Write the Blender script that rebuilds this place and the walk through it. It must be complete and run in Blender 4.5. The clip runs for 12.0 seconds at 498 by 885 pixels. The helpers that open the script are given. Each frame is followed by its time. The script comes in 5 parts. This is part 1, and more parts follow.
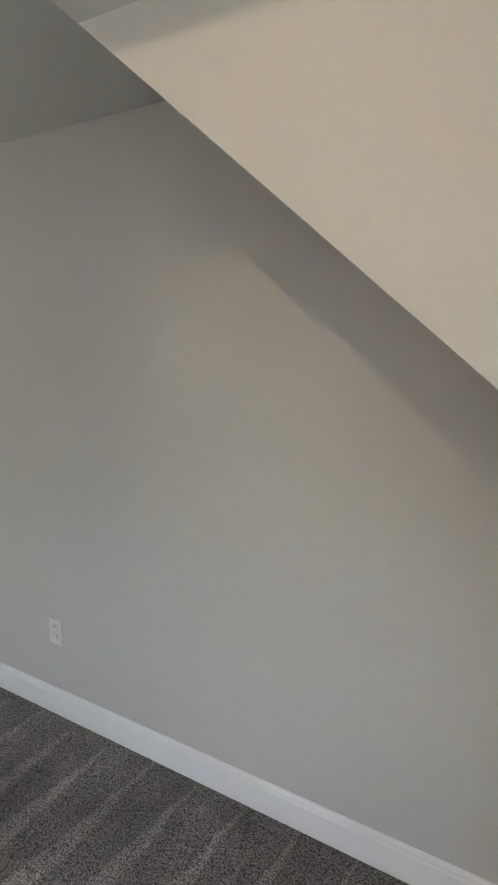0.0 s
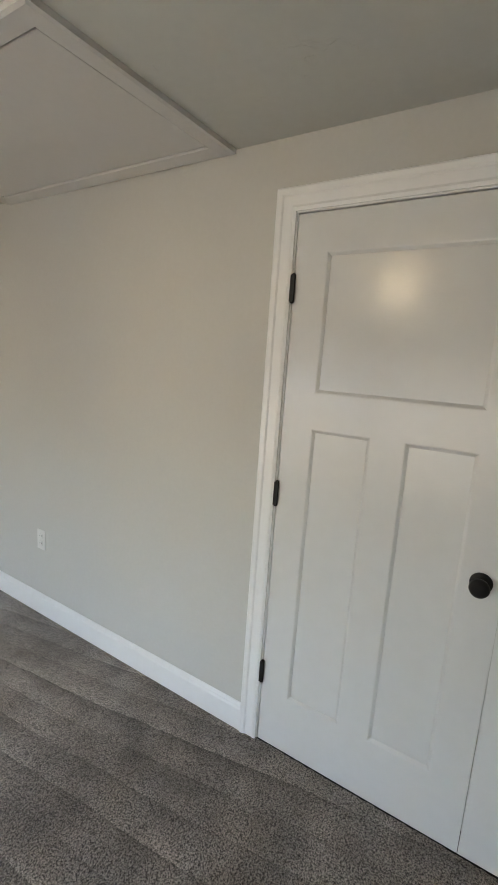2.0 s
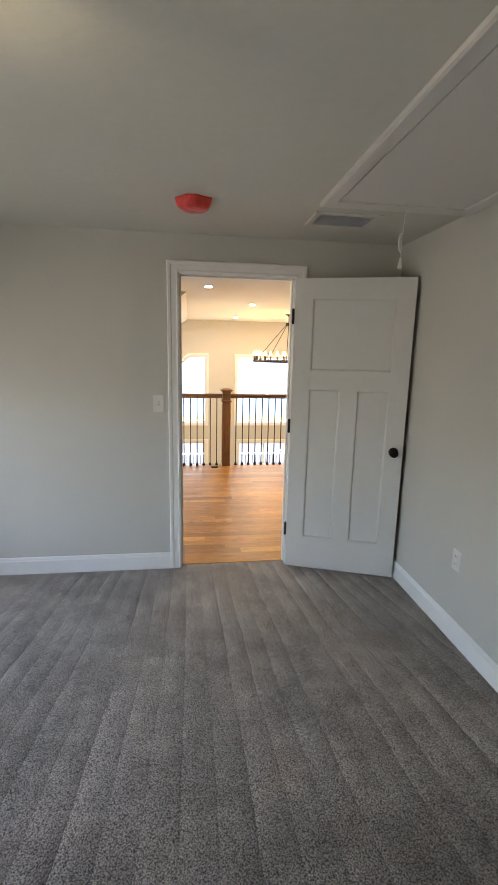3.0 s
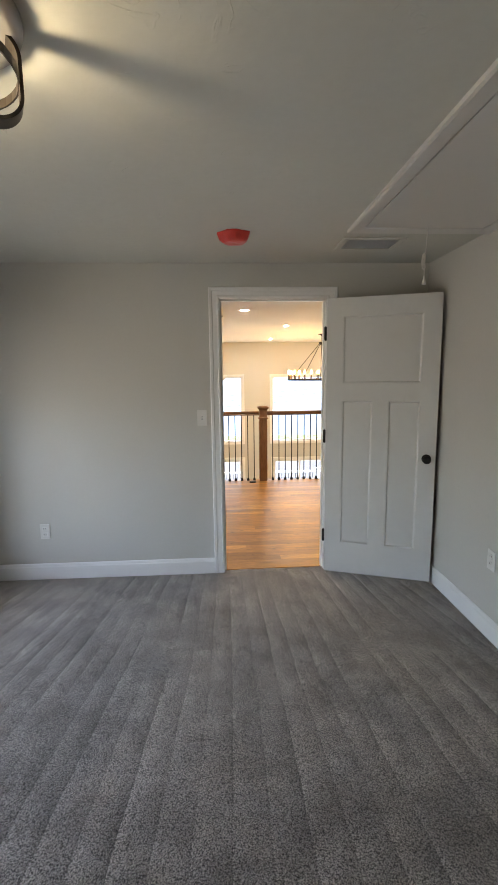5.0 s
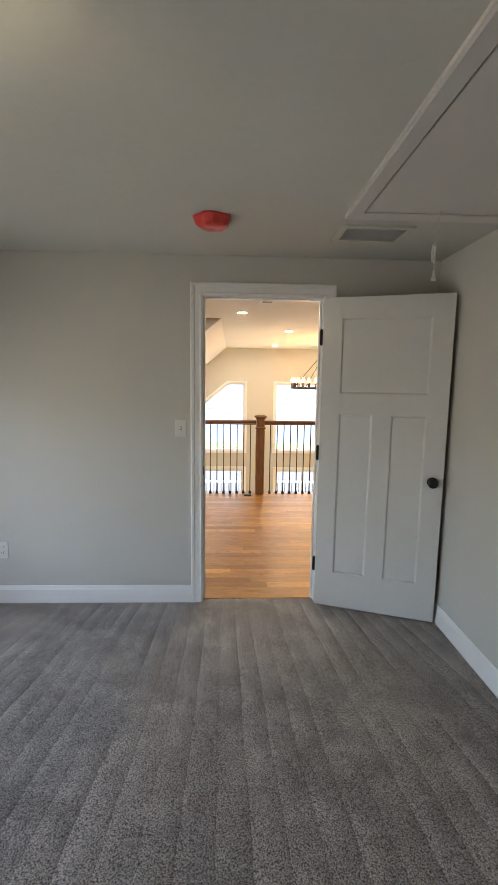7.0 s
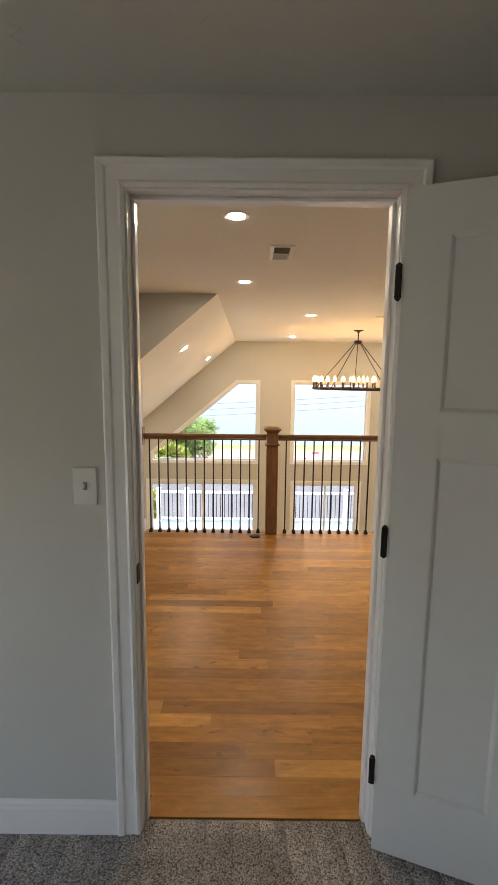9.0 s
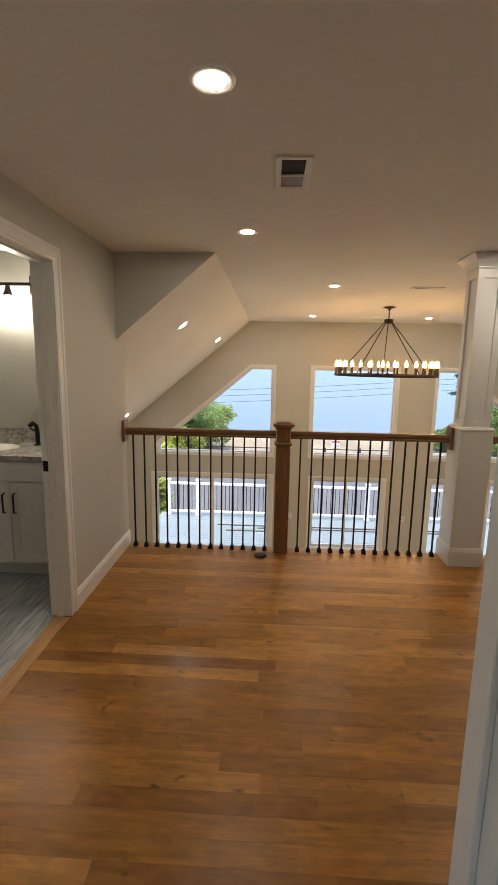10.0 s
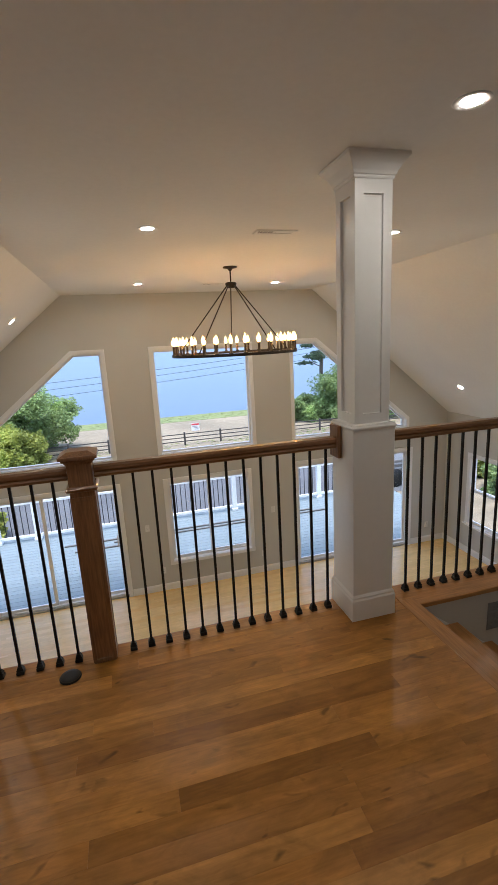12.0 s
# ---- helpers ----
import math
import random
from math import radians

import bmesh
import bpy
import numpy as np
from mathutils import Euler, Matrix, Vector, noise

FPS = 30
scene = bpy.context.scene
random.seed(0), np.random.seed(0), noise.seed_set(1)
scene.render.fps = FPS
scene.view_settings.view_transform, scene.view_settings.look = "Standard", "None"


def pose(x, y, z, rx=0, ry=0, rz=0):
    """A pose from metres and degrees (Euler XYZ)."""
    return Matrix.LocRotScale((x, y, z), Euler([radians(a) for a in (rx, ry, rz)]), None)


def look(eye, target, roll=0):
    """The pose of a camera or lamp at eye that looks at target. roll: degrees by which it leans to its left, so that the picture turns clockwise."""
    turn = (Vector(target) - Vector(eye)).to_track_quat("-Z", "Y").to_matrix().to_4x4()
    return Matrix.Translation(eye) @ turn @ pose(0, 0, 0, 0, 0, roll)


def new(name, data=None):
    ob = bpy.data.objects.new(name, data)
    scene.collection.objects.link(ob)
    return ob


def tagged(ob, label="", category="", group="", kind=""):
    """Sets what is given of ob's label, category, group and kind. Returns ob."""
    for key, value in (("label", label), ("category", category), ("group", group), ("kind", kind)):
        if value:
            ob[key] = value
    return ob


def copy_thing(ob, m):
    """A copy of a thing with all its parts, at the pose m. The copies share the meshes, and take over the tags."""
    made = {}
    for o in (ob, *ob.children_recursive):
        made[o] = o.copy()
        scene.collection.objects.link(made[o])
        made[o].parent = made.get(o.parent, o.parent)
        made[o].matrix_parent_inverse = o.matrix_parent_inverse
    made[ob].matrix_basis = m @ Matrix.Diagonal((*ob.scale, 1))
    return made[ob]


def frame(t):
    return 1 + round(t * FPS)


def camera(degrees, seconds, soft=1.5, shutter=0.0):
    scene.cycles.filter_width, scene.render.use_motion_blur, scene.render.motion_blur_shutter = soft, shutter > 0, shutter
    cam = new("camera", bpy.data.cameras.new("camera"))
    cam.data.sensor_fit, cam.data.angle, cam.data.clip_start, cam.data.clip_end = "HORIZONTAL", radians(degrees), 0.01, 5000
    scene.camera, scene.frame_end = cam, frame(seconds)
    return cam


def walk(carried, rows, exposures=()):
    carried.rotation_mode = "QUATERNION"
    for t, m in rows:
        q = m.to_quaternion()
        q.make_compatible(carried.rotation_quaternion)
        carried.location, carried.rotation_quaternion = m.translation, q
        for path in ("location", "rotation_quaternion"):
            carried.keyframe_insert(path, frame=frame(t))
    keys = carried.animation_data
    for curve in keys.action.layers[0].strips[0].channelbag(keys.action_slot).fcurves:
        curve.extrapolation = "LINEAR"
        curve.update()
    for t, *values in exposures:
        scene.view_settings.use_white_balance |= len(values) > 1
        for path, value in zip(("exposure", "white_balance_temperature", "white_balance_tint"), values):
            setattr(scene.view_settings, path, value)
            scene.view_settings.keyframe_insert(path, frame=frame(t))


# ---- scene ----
cam = camera(57.7, 12.0)
PATH = [
    (0, (1.224, 3.082, 1.556), (0.389, 4.862, 1.19), 1.4),
    (0.5, (1.037, 3.175, 1.544), (-0.279, 4.643, 1.208), 3.5),
    (1, (0.741, 3.269, 1.54), (-0.964, 4.25, 1.175), 3.7),
    (1.5, (0.47, 3.303, 1.525), (-1.5, 3.355, 1.186), 4.7),
    (2, (0.341, 3.265, 1.54), (-1.323, 2.21, 1.192), 3.9),
    (2.5, (0.432, 3.175, 1.528), (-0.539, 1.465, 1.164), 2.8),
    (3, (0.348, 3.116, 1.562), (0.082, 1.173, 1.169), 1.2),
    (5, (0.393, 3.331, 1.525), (0.281, 1.357, 1.223), -0.7),
    (5.5, (0.385, 3.323, 1.547), (0.263, 1.352, 1.23), -0.7),
    (6, (0.37, 3.353, 1.529), (0.242, 1.381, 1.225), -0.5),
    (6.5, (0.289, 3.231, 1.521), (0.188, 1.254, 1.239), 0.2),
    (8.5, (0.088, 1.772, 1.544), (0.054, -0.209, 1.277), 0.7),
    (9, (0.049, 1.34, 1.535), (0.053, -0.64, 1.254), 0.6),
    (9.5, (-0.014, 0.936, 1.516), (0.045, -1.039, 1.207), 0.9),
    (10, (-0.062, 0.492, 1.512), (0.029, -1.476, 1.169), 1.0),
    (10.5, (-0.032, 0.063, 1.514), (-0.002, -1.902, 1.142), -0.1),
    (11, (-0.145, -0.362, 1.482), (-0.238, -2.32, 1.087), -1.5),
    (11.5, (-0.27, -0.677, 1.503), (-0.543, -2.612, 1.08), -2.7),
    (12, (-0.41, -0.895, 1.514), (-0.91, -2.781, 1.075), -3.1),
]
walk(cam, [(t, look(eye, target, roll)) for t, eye, target, roll in PATH], [(0, 4.2, 6400, 10), (0.5, 4.35, 6500, 10), (1, 4.25, 6750, 10), (1.5, 3.9, 6700, 10), (2, 3.98, 6800, 10), (2.5, 3.95, 6650, 10), (3, 3.5, 6600, 10), (5, 3.42, 6600, 10), (6.5, 3.4, 6600, 10), (8.5, 3.25, 6700, 10), (9, 2.85, 6800, 10), (9.5, 2.38, 6850, 10), (10, 2.17, 6550, 10), (10.5, 2.03, 6200, 10), (11, 1.98, 5850, 10), (12, 1.95, 5750, 10)])

# ---- world, sun, light ----
H, LOW = 2.295, -2.65                 # upper ceiling, lower floor (upper floor is z = 0)
XL, XR, YG = 3.1, -6.35, -8.217       # eaves walls and the gable wall
BX1 = 2.2                              # the bedroom window wall
CL, CR, S = 0.36, -3.575, 0.833       # where the flat ceiling turns into the slopes
world = bpy.data.worlds.new("world")
scene.world = world
world.use_nodes = True
wn = world.node_tree.nodes
sky = wn.new("ShaderNodeTexSky")
sky.sky_type, sky.sun_disc = "NISHITA", False
sky.sun_elevation, sky.sun_rotation = radians(80), radians(8)
sky.air_density, sky.dust_density = 1.0, 2.5
wn["Background"].inputs["Strength"].default_value = 0.135
world.node_tree.links.new(sky.outputs["Color"], wn["Background"].inputs["Color"])
sun = new("sun", bpy.data.lights.new("sun", "SUN"))
sun.data.energy, sun.data.angle, sun.data.color = 1.25, radians(20), (1.0, 0.95, 0.88)
sun.matrix_world = look((0.5, 3.5, 22), (0, 0, 0))
window_light = new("window_light", bpy.data.lights.new("window_light", "AREA"))   # the sky in the bedroom window's opening
window_light.data.shape, window_light.data.size, window_light.data.size_y = "RECTANGLE", 2.75, 1.25
window_light.data.energy, window_light.data.color = 0.92, (1.0, 0.98, 0.94)
window_light.matrix_world = look((BX1 + 0.5, 1.725, 1.10), (0, 1.725, 0.10))

# ---- materials ----
def mat(name, color, rough=0.5, metal=0.0, grain=0.0, scale=40.0, bump=0.0, bump_scale=None, spec=0.5, stain=0.0, stain_scale=1.2, stretch=(1, 1, 1), vary=0.0):
    m = bpy.data.materials.new(name)
    m.use_nodes = True
    n, l = m.node_tree.nodes, m.node_tree.links
    b = n["Principled BSDF"]
    b.inputs["Roughness"].default_value, b.inputs["Metallic"].default_value = rough, metal
    b.inputs["Specular IOR Level"].default_value = spec
    b.inputs["Base Color"].default_value = (*color, 1)
    tc = n.new("ShaderNodeTexCoord")
    mp = n.new("ShaderNodeMapping")
    mp.inputs["Scale"].default_value = stretch
    l.new(tc.outputs["Object"], mp.inputs["Vector"])
    value = None
    for amount, sc, det in ((grain, scale, 5), (stain, stain_scale, 3)):
        if amount:
            t = n.new("ShaderNodeTexNoise")
            t.inputs["Scale"].default_value, t.inputs["Detail"].default_value = sc, det
            l.new(mp.outputs["Vector"], t.inputs["Vector"])
            r = n.new("ShaderNodeMapRange")
            r.inputs["From Min"].default_value, r.inputs["From Max"].default_value = 0.3, 0.7
            r.inputs["To Min"].default_value, r.inputs["To Max"].default_value = 1 - amount, 1 + amount
            l.new(t.outputs["Fac"], r.inputs["Value"])
            if value is None:
                value = r.outputs["Result"]
            else:
                k = n.new("ShaderNodeMath")
                k.operation = "MULTIPLY"
                l.new(value, k.inputs[0]), l.new(r.outputs["Result"], k.inputs[1])
                value = k.outputs[0]
    if vary:
        o = n.new("ShaderNodeObjectInfo")
        r = n.new("ShaderNodeMapRange")
        r.inputs["To Min"].default_value, r.inputs["To Max"].default_value = 1 - vary, 1 + vary
        l.new(o.outputs["Random"], r.inputs["Value"])
        if value is None:
            value = r.outputs["Result"]
        else:
            k = n.new("ShaderNodeMath")
            k.operation = "MULTIPLY"
            l.new(value, k.inputs[0]), l.new(r.outputs["Result"], k.inputs[1])
            value = k.outputs[0]
    if value is not None:
        v = n.new("ShaderNodeVectorMath")
        v.operation = "SCALE"
        v.inputs[0].default_value = color
        l.new(value, v.inputs["Scale"])
        l.new(v.outputs["Vector"], b.inputs["Base Color"])
    if bump:
        t = n.new("ShaderNodeTexNoise")
        t.inputs["Scale"].default_value, t.inputs["Detail"].default_value = bump_scale or scale, 4
        l.new(mp.outputs["Vector"], t.inputs["Vector"])
        u = n.new("ShaderNodeBump")
        u.inputs["Strength"].default_value, u.inputs["Distance"].default_value = bump, 0.01
        l.new(t.outputs["Fac"], u.inputs["Height"])
        l.new(u.outputs["Normal"], b.inputs["Normal"])
    return m


def glow(name, color, strength):
    m = bpy.data.materials.new(name)
    m.use_nodes = True
    b = m.node_tree.nodes["Principled BSDF"]
    b.inputs["Base Color"].default_value = (*color, 1)
    b.inputs["Emission Color"].default_value = (*color, 1)
    b.inputs["Emission Strength"].default_value = strength
    return m


WALL = mat("wall paint", (0.545, 0.536, 0.501), 0.6, grain=0.012, scale=60, bump=0.05, bump_scale=260, stain=0.02, spec=0.3)
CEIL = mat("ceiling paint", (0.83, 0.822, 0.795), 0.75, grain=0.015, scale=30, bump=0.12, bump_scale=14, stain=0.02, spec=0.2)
# the bedroom ceiling's dimmer light is put into this base colour, darker than CEIL
CEILB = mat("trowelled ceiling paint with shade", (0.56, 0.563, 0.52), 0.75, grain=0.015, scale=30, bump=0.5, bump_scale=6.5, stain=0.03, spec=0.2)
nt = CEILB.node_tree                      # a few raised trowel curls
tc, warp, mask, ridge = nt.nodes["Texture Coordinate"], nt.nodes.new("ShaderNodeTexNoise"), nt.nodes.new("ShaderNodeTexNoise"), nt.nodes.new("ShaderNodeMapRange")
warp.inputs["Scale"].default_value, warp.inputs["Detail"].default_value, warp.inputs["Distortion"].default_value = 4.5, 2.5, 1.5
mask.inputs["Scale"].default_value, mask.inputs["Detail"].default_value = 6.0, 3
off, size, cut, prod, curl = [nt.nodes.new(k) for k in ("ShaderNodeMath", "ShaderNodeMath", "ShaderNodeMapRange", "ShaderNodeMath", "ShaderNodeBump")]
off.operation, size.operation, prod.operation = "SUBTRACT", "ABSOLUTE", "MULTIPLY"
off.inputs[1].default_value = 0.5
ridge.inputs["From Min"].default_value, ridge.inputs["From Max"].default_value = 0.018, 0.0
cut.inputs["From Min"].default_value, cut.inputs["From Max"].default_value = 0.58, 0.70
curl.inputs["Strength"].default_value, curl.inputs["Distance"].default_value = 0.42, 0.004
for a, b in ((tc.outputs["Object"], warp.inputs["Vector"]), (tc.outputs["Object"], mask.inputs["Vector"]), (warp.outputs["Fac"], off.inputs[0]), (off.outputs[0], size.inputs[0]), (size.outputs[0], ridge.inputs["Value"]), (mask.outputs["Fac"], cut.inputs["Value"]), (ridge.outputs["Result"], prod.inputs[0]), (cut.outputs["Result"], prod.inputs[1]), (prod.outputs[0], curl.inputs["Height"]), (nt.nodes["Bump"].outputs["Normal"], curl.inputs["Normal"]), (curl.outputs["Normal"], nt.nodes["Principled BSDF"].inputs["Normal"])):
    nt.links.new(a, b)
WHITE = mat("white trim enamel", (0.80, 0.80, 0.79), 0.28, grain=0.01, scale=30, bump=0.03, bump_scale=120)
DOORW = mat("white door enamel", (0.67, 0.668, 0.65), 0.2, grain=0.012, scale=20, bump=0.05, bump_scale=70)
BLACK = mat("matt black metal", (0.010, 0.010, 0.010), 0.5, grain=0.15, scale=60, spec=0.3)
BRONZE = mat("dark bronze metal", (0.055, 0.045, 0.038), 0.4, metal=0.8, grain=0.2, scale=40)
PLASTIC = mat("white plastic", (0.70, 0.69, 0.66), 0.35)
OAKRAIL = mat("stained oak", (0.20, 0.10, 0.045), 0.3, grain=0.28, scale=10, stretch=(1, 14, 14), bump=0.08, bump_scale=14, stain=0.12, stain_scale=2)
OAKPOST = mat("stained oak upright", (0.23, 0.115, 0.052), 0.3, grain=0.28, scale=10, stretch=(14, 14, 1), bump=0.08, bump_scale=14, stain=0.12, stain_scale=2)
GRILLE = mat("grey grille enamel", (0.20, 0.21, 0.225), 0.5)
DARK = mat("dark duct interior", (0.02, 0.02, 0.02), 0.8)


# ---- mesh helpers ----
def part(name, mesh, material, parent=None, label=""):
    """One mesh object; mesh is a bmesh or (vertices, faces)."""
    me = bpy.data.meshes.new(name)
    if isinstance(mesh, tuple):
        me.from_pydata([tuple(v) for v in mesh[0]], [], mesh[1])
    else:
        mesh.to_mesh(me)
        mesh.free()
    if material:
        me.materials.append(material)
    ob = new(name, me)
    if parent:
        ob.parent = parent
    if label:
        ob["label"] = label
    return ob


def thing(name, label, category, at=(0, 0, 0), turn=0, group="", kind=""):
    ob = new(name)
    ob.empty_display_size = 0.1
    ob.matrix_world = pose(*at, 0, 0, turn)
    return tagged(ob, label, category, group, kind)


def structure(ob, label, category):
    return tagged(ob, label, category, kind="structure")


def box(x0, x1, y0, y1, z0, z1, bm=None):
    bm = bm or bmesh.new()
    vs = [bm.verts.new((x, y, z)) for z in (z0, z1) for y in (y0, y1) for x in (x0, x1)]
    for f in ((0, 2, 3, 1), (4, 5, 7, 6), (0, 1, 5, 4), (2, 6, 7, 3), (0, 4, 6, 2), (1, 3, 7, 5)):
        bm.faces.new([vs[i] for i in f])
    return bm


def bevel(bm, width=0.003, segments=2):
    bmesh.ops.bevel(bm, geom=list(bm.edges), offset=width, segments=segments, profile=0.6, affect="EDGES")
    return bm


def bbox(x0, x1, y0, y1, z0, z1, width=0.003, segments=1):
    return bevel(box(x0, x1, y0, y1, z0, z1), width, segments)


def prism(poly, axis, a, b, bm=None):
    """A polygon in the plane across axis ('x': (y, z), 'y': (x, z), 'z': (x, y)), thick from a to b."""
    bm = bm or bmesh.new()
    put = {"x": lambda p, c: (c, p[0], p[1]), "y": lambda p, c: (p[0], c, p[1]), "z": lambda p, c: (p[0], p[1], c)}[axis]
    lo = [bm.verts.new(put(p, a)) for p in poly]
    hi = [bm.verts.new(put(p, b)) for p in poly]
    bm.faces.new(lo[::-1]), bm.faces.new(hi)
    for i in range(len(poly)):
        j = (i + 1) % len(poly)
        bm.faces.new((lo[i], lo[j], hi[j], hi[i]))
    bmesh.ops.recalc_face_normals(bm, faces=list(bm.faces))
    return bm


def wall(axis, a, b, u0, u1, z0, z1, holes=(), bm=None):
    """A wall across axis from a to b thick, along u; z0, z1 and the holes' (u0, u1, low, high) heights are numbers or functions of u."""
    bm = bm or bmesh.new()
    val = lambda f, u: f(u) if callable(f) else f
    cuts = sorted({u0, u1, *[c for h in holes for c in h[:2]], *[c for h in holes if len(h) > 4 for c in h[4]]})
    for p, q in zip(cuts, cuts[1:]):
        mid = (p + q) / 2
        low = [z0]
        for h in sorted((h for h in holes if h[0] <= mid <= h[1]), key=lambda h: val(h[2], mid)):
            low += [h[2], h[3]]
        low.append(z1)
        for f, g in zip(low[::2], low[1::2]):
            if val(g, mid) - val(f, mid) > 1e-4:
                prism([(p, val(f, p)), (q, val(f, q)), (q, val(g, q)), (p, val(g, p))], axis, a, b, bm)
    return bm


def sweep(profile, path, normal, closed=False, bm=None):
    """A moulding: profile (side, out) along a path in one plane; side is normal x direction."""
    bm = bm or bmesh.new()
    n = Vector(normal).normalized()
    pts = [Vector(p) for p in path]
    count, rings = len(pts), []
    for i, p in enumerate(pts):
        before = (p - pts[i - 1]).normalized() if closed or i else None
        after = (pts[(i + 1) % count] - p).normalized() if closed or i < count - 1 else None
        before, after = before or after, after or before
        s1, s2 = n.cross(before), n.cross(after)
        m = s1 + s2
        m = m / max(m.dot(s1), 0.2)
        rings.append([bm.verts.new(p + m * u + n * v) for u, v in profile])
    k = len(profile)
    for i in range(count if closed else count - 1):
        r, s = rings[i], rings[(i + 1) % count]
        for j in range(k):
            bm.faces.new((r[j], r[(j + 1) % k], s[(j + 1) % k], s[j]))
    if not closed:
        bm.faces.new(rings[0]), bm.faces.new(rings[-1][::-1])
    bmesh.ops.recalc_face_normals(bm, faces=list(bm.faces))
    return bm


def lathe(profile, segments=24, axis="z", bm=None, centre=(0, 0, 0)):
    """A turned body: profile (radius, height) from bottom to top."""
    bm = bm or bmesh.new()
    c = Vector(centre)
    turn = {"z": lambda x, y, h: (x, y, h), "y": lambda x, y, h: (x, h, y), "x": lambda x, y, h: (h, x, y)}[axis]
    rings = []
    for r, h in profile:
        if r < 1e-5:
            rings.append([bm.verts.new(c + Vector(turn(0, 0, h)))])
        else:
            rings.append([bm.verts.new(c + Vector(turn(r * math.cos(6.28318531 * i / segments), r * math.sin(6.28318531 * i / segments), h))) for i in range(segments)])
    for a, b in zip(rings, rings[1:]):
        for i in range(segments):
            j = (i + 1) % segments
            if len(a) == 1 and len(b) > 1:
                bm.faces.new((a[0], b[j], b[i]))
            elif len(b) == 1 and len(a) > 1:
                bm.faces.new((a[i], a[j], b[0]))
            elif len(a) > 1:
                bm.faces.new((a[i], a[j], b[j], b[i]))
    for r, flip in ((rings[0], True), (rings[-1], False)):
        if len(r) > 1:
            bm.faces.new(r[::-1] if flip else r)
    bmesh.ops.recalc_face_normals(bm, faces=list(bm.faces))
    for f in bm.faces:
        f.smooth = len(f.verts) < 5
    return bm


def tube(points, radius, segments=8, closed=False, bm=None, flat=None):
    """A round rod along points; flat=(a, b) makes a rectangular strap instead."""
    bm = bm or bmesh.new()
    pts = [Vector(p) for p in points]
    n, rings, up = len(pts), [], None
    for i, p in enumerate(pts):
        a = pts[i - 1] if closed or i else p
        b = pts[(i + 1) % n] if closed or i < n - 1 else p
        d = (b - a).normalized()
        if up is None:
            up = d.orthogonal().normalized()
        up = (up - d * up.dot(d)).normalized()
        side = d.cross(up)
        rings.append([bm.verts.new(p + radius * (up * math.cos(6.28318531 * k / segments) + side * math.sin(6.28318531 * k / segments))) for k in range(segments)])
    for i in range(n if closed else n - 1):
        r, s = rings[i], rings[(i + 1) % n]
        for k in range(segments):
            f = bm.faces.new((r[k], r[(k + 1) % segments], s[(k + 1) % segments], s[k]))
            f.smooth = segments > 4
    if not closed:
        bm.faces.new(rings[0][::-1]), bm.faces.new(rings[-1])
    return bm


# ---- large structure ----
T = 0.115
slope_l = lambda x: H - S * (x - CL)
slope_r = lambda x: H - S * (CR - x)
roof = lambda x: min(H, slope_l(x), slope_r(x))
BX0, BY1, CHEEK, KNEE = -1.113, 4.316, 3.64, 2.10
CB, SB = 0.348, 0.842                   # the bedroom slope
slope_b = lambda x: H - SB * (x - CB)
DOOR_L, DOOR_R, DOOR_H = 0.40, -0.365, 2.05   # between the jambs
CLO0, CLO1 = 2.480, 4.032
BATH0, BATH1 = -1.95, -1.19

structure(part("wall_bedroom_door", wall("y", -T, 0, -1.87 - T, XL, 0, H, [(DOOR_R - 0.02, DOOR_L + 0.02, 0, DOOR_H + 0.02)]), WALL), "greige painted wall around the bedroom door", "wall")
structure(part("wall_bedroom_closet", wall("x", BX0 - T, BX0, 0, BY1 + T, 0, H, [(CLO0 - 0.02, CLO1 + 0.02, 0, 2.07)]), WALL), "greige painted wall around the closet doors", "wall")
structure(part("wall_bedroom_end", wall("y", BY1, BY1 + T, BX0, KNEE, 0, lambda x: min(H, slope_b(x)), [(CB, CB, 0, 0)]), WALL), "greige painted end wall under the sloped ceiling", "wall")
structure(part("wall_bedroom_knee", wall("x", KNEE, KNEE + T, CHEEK + T, BY1 + T, 0, slope_b(KNEE)), WALL), "greige painted knee wall", "wall")
structure(part("wall_dormer_return", box(KNEE, BX1, CHEEK, CHEEK + T, 0, H), WALL), "greige painted return wall of the dormer", "wall")
structure(part("wall_dormer_cheek", prism([(CB, H), (KNEE, slope_b(KNEE)), (KNEE, H)], "y", CHEEK, CHEEK + 0.03), WALL), "greige painted triangular dormer cheek", "wall")
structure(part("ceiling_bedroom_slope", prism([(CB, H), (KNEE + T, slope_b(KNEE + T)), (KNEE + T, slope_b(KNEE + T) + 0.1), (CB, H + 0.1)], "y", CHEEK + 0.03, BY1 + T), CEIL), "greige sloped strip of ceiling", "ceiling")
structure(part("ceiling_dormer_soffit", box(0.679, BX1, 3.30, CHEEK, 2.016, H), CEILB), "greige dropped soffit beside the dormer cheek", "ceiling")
structure(part("wall_bedroom_window", wall("x", BX1, BX1 + T, 0, CHEEK + T, 0, H, [(0.35, 1.65, 0.32, 1.52), (1.80, 3.10, 0.32, 1.52)]), WALL), "greige painted dormer wall with two window openings", "wall")
structure(part("wall_bath_outer", wall("x", XL, XL + T, -3.03, 0, 0, H), WALL), "pale painted outer bathroom wall", "wall")
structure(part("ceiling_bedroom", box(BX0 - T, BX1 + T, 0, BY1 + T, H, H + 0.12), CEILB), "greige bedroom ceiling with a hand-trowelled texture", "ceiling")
structure(part("ceiling_loft", box(CR, CL, YG - 0.2, -T, H, H + 0.12), CEIL), "greige flat ceiling over loft and great room", "ceiling")
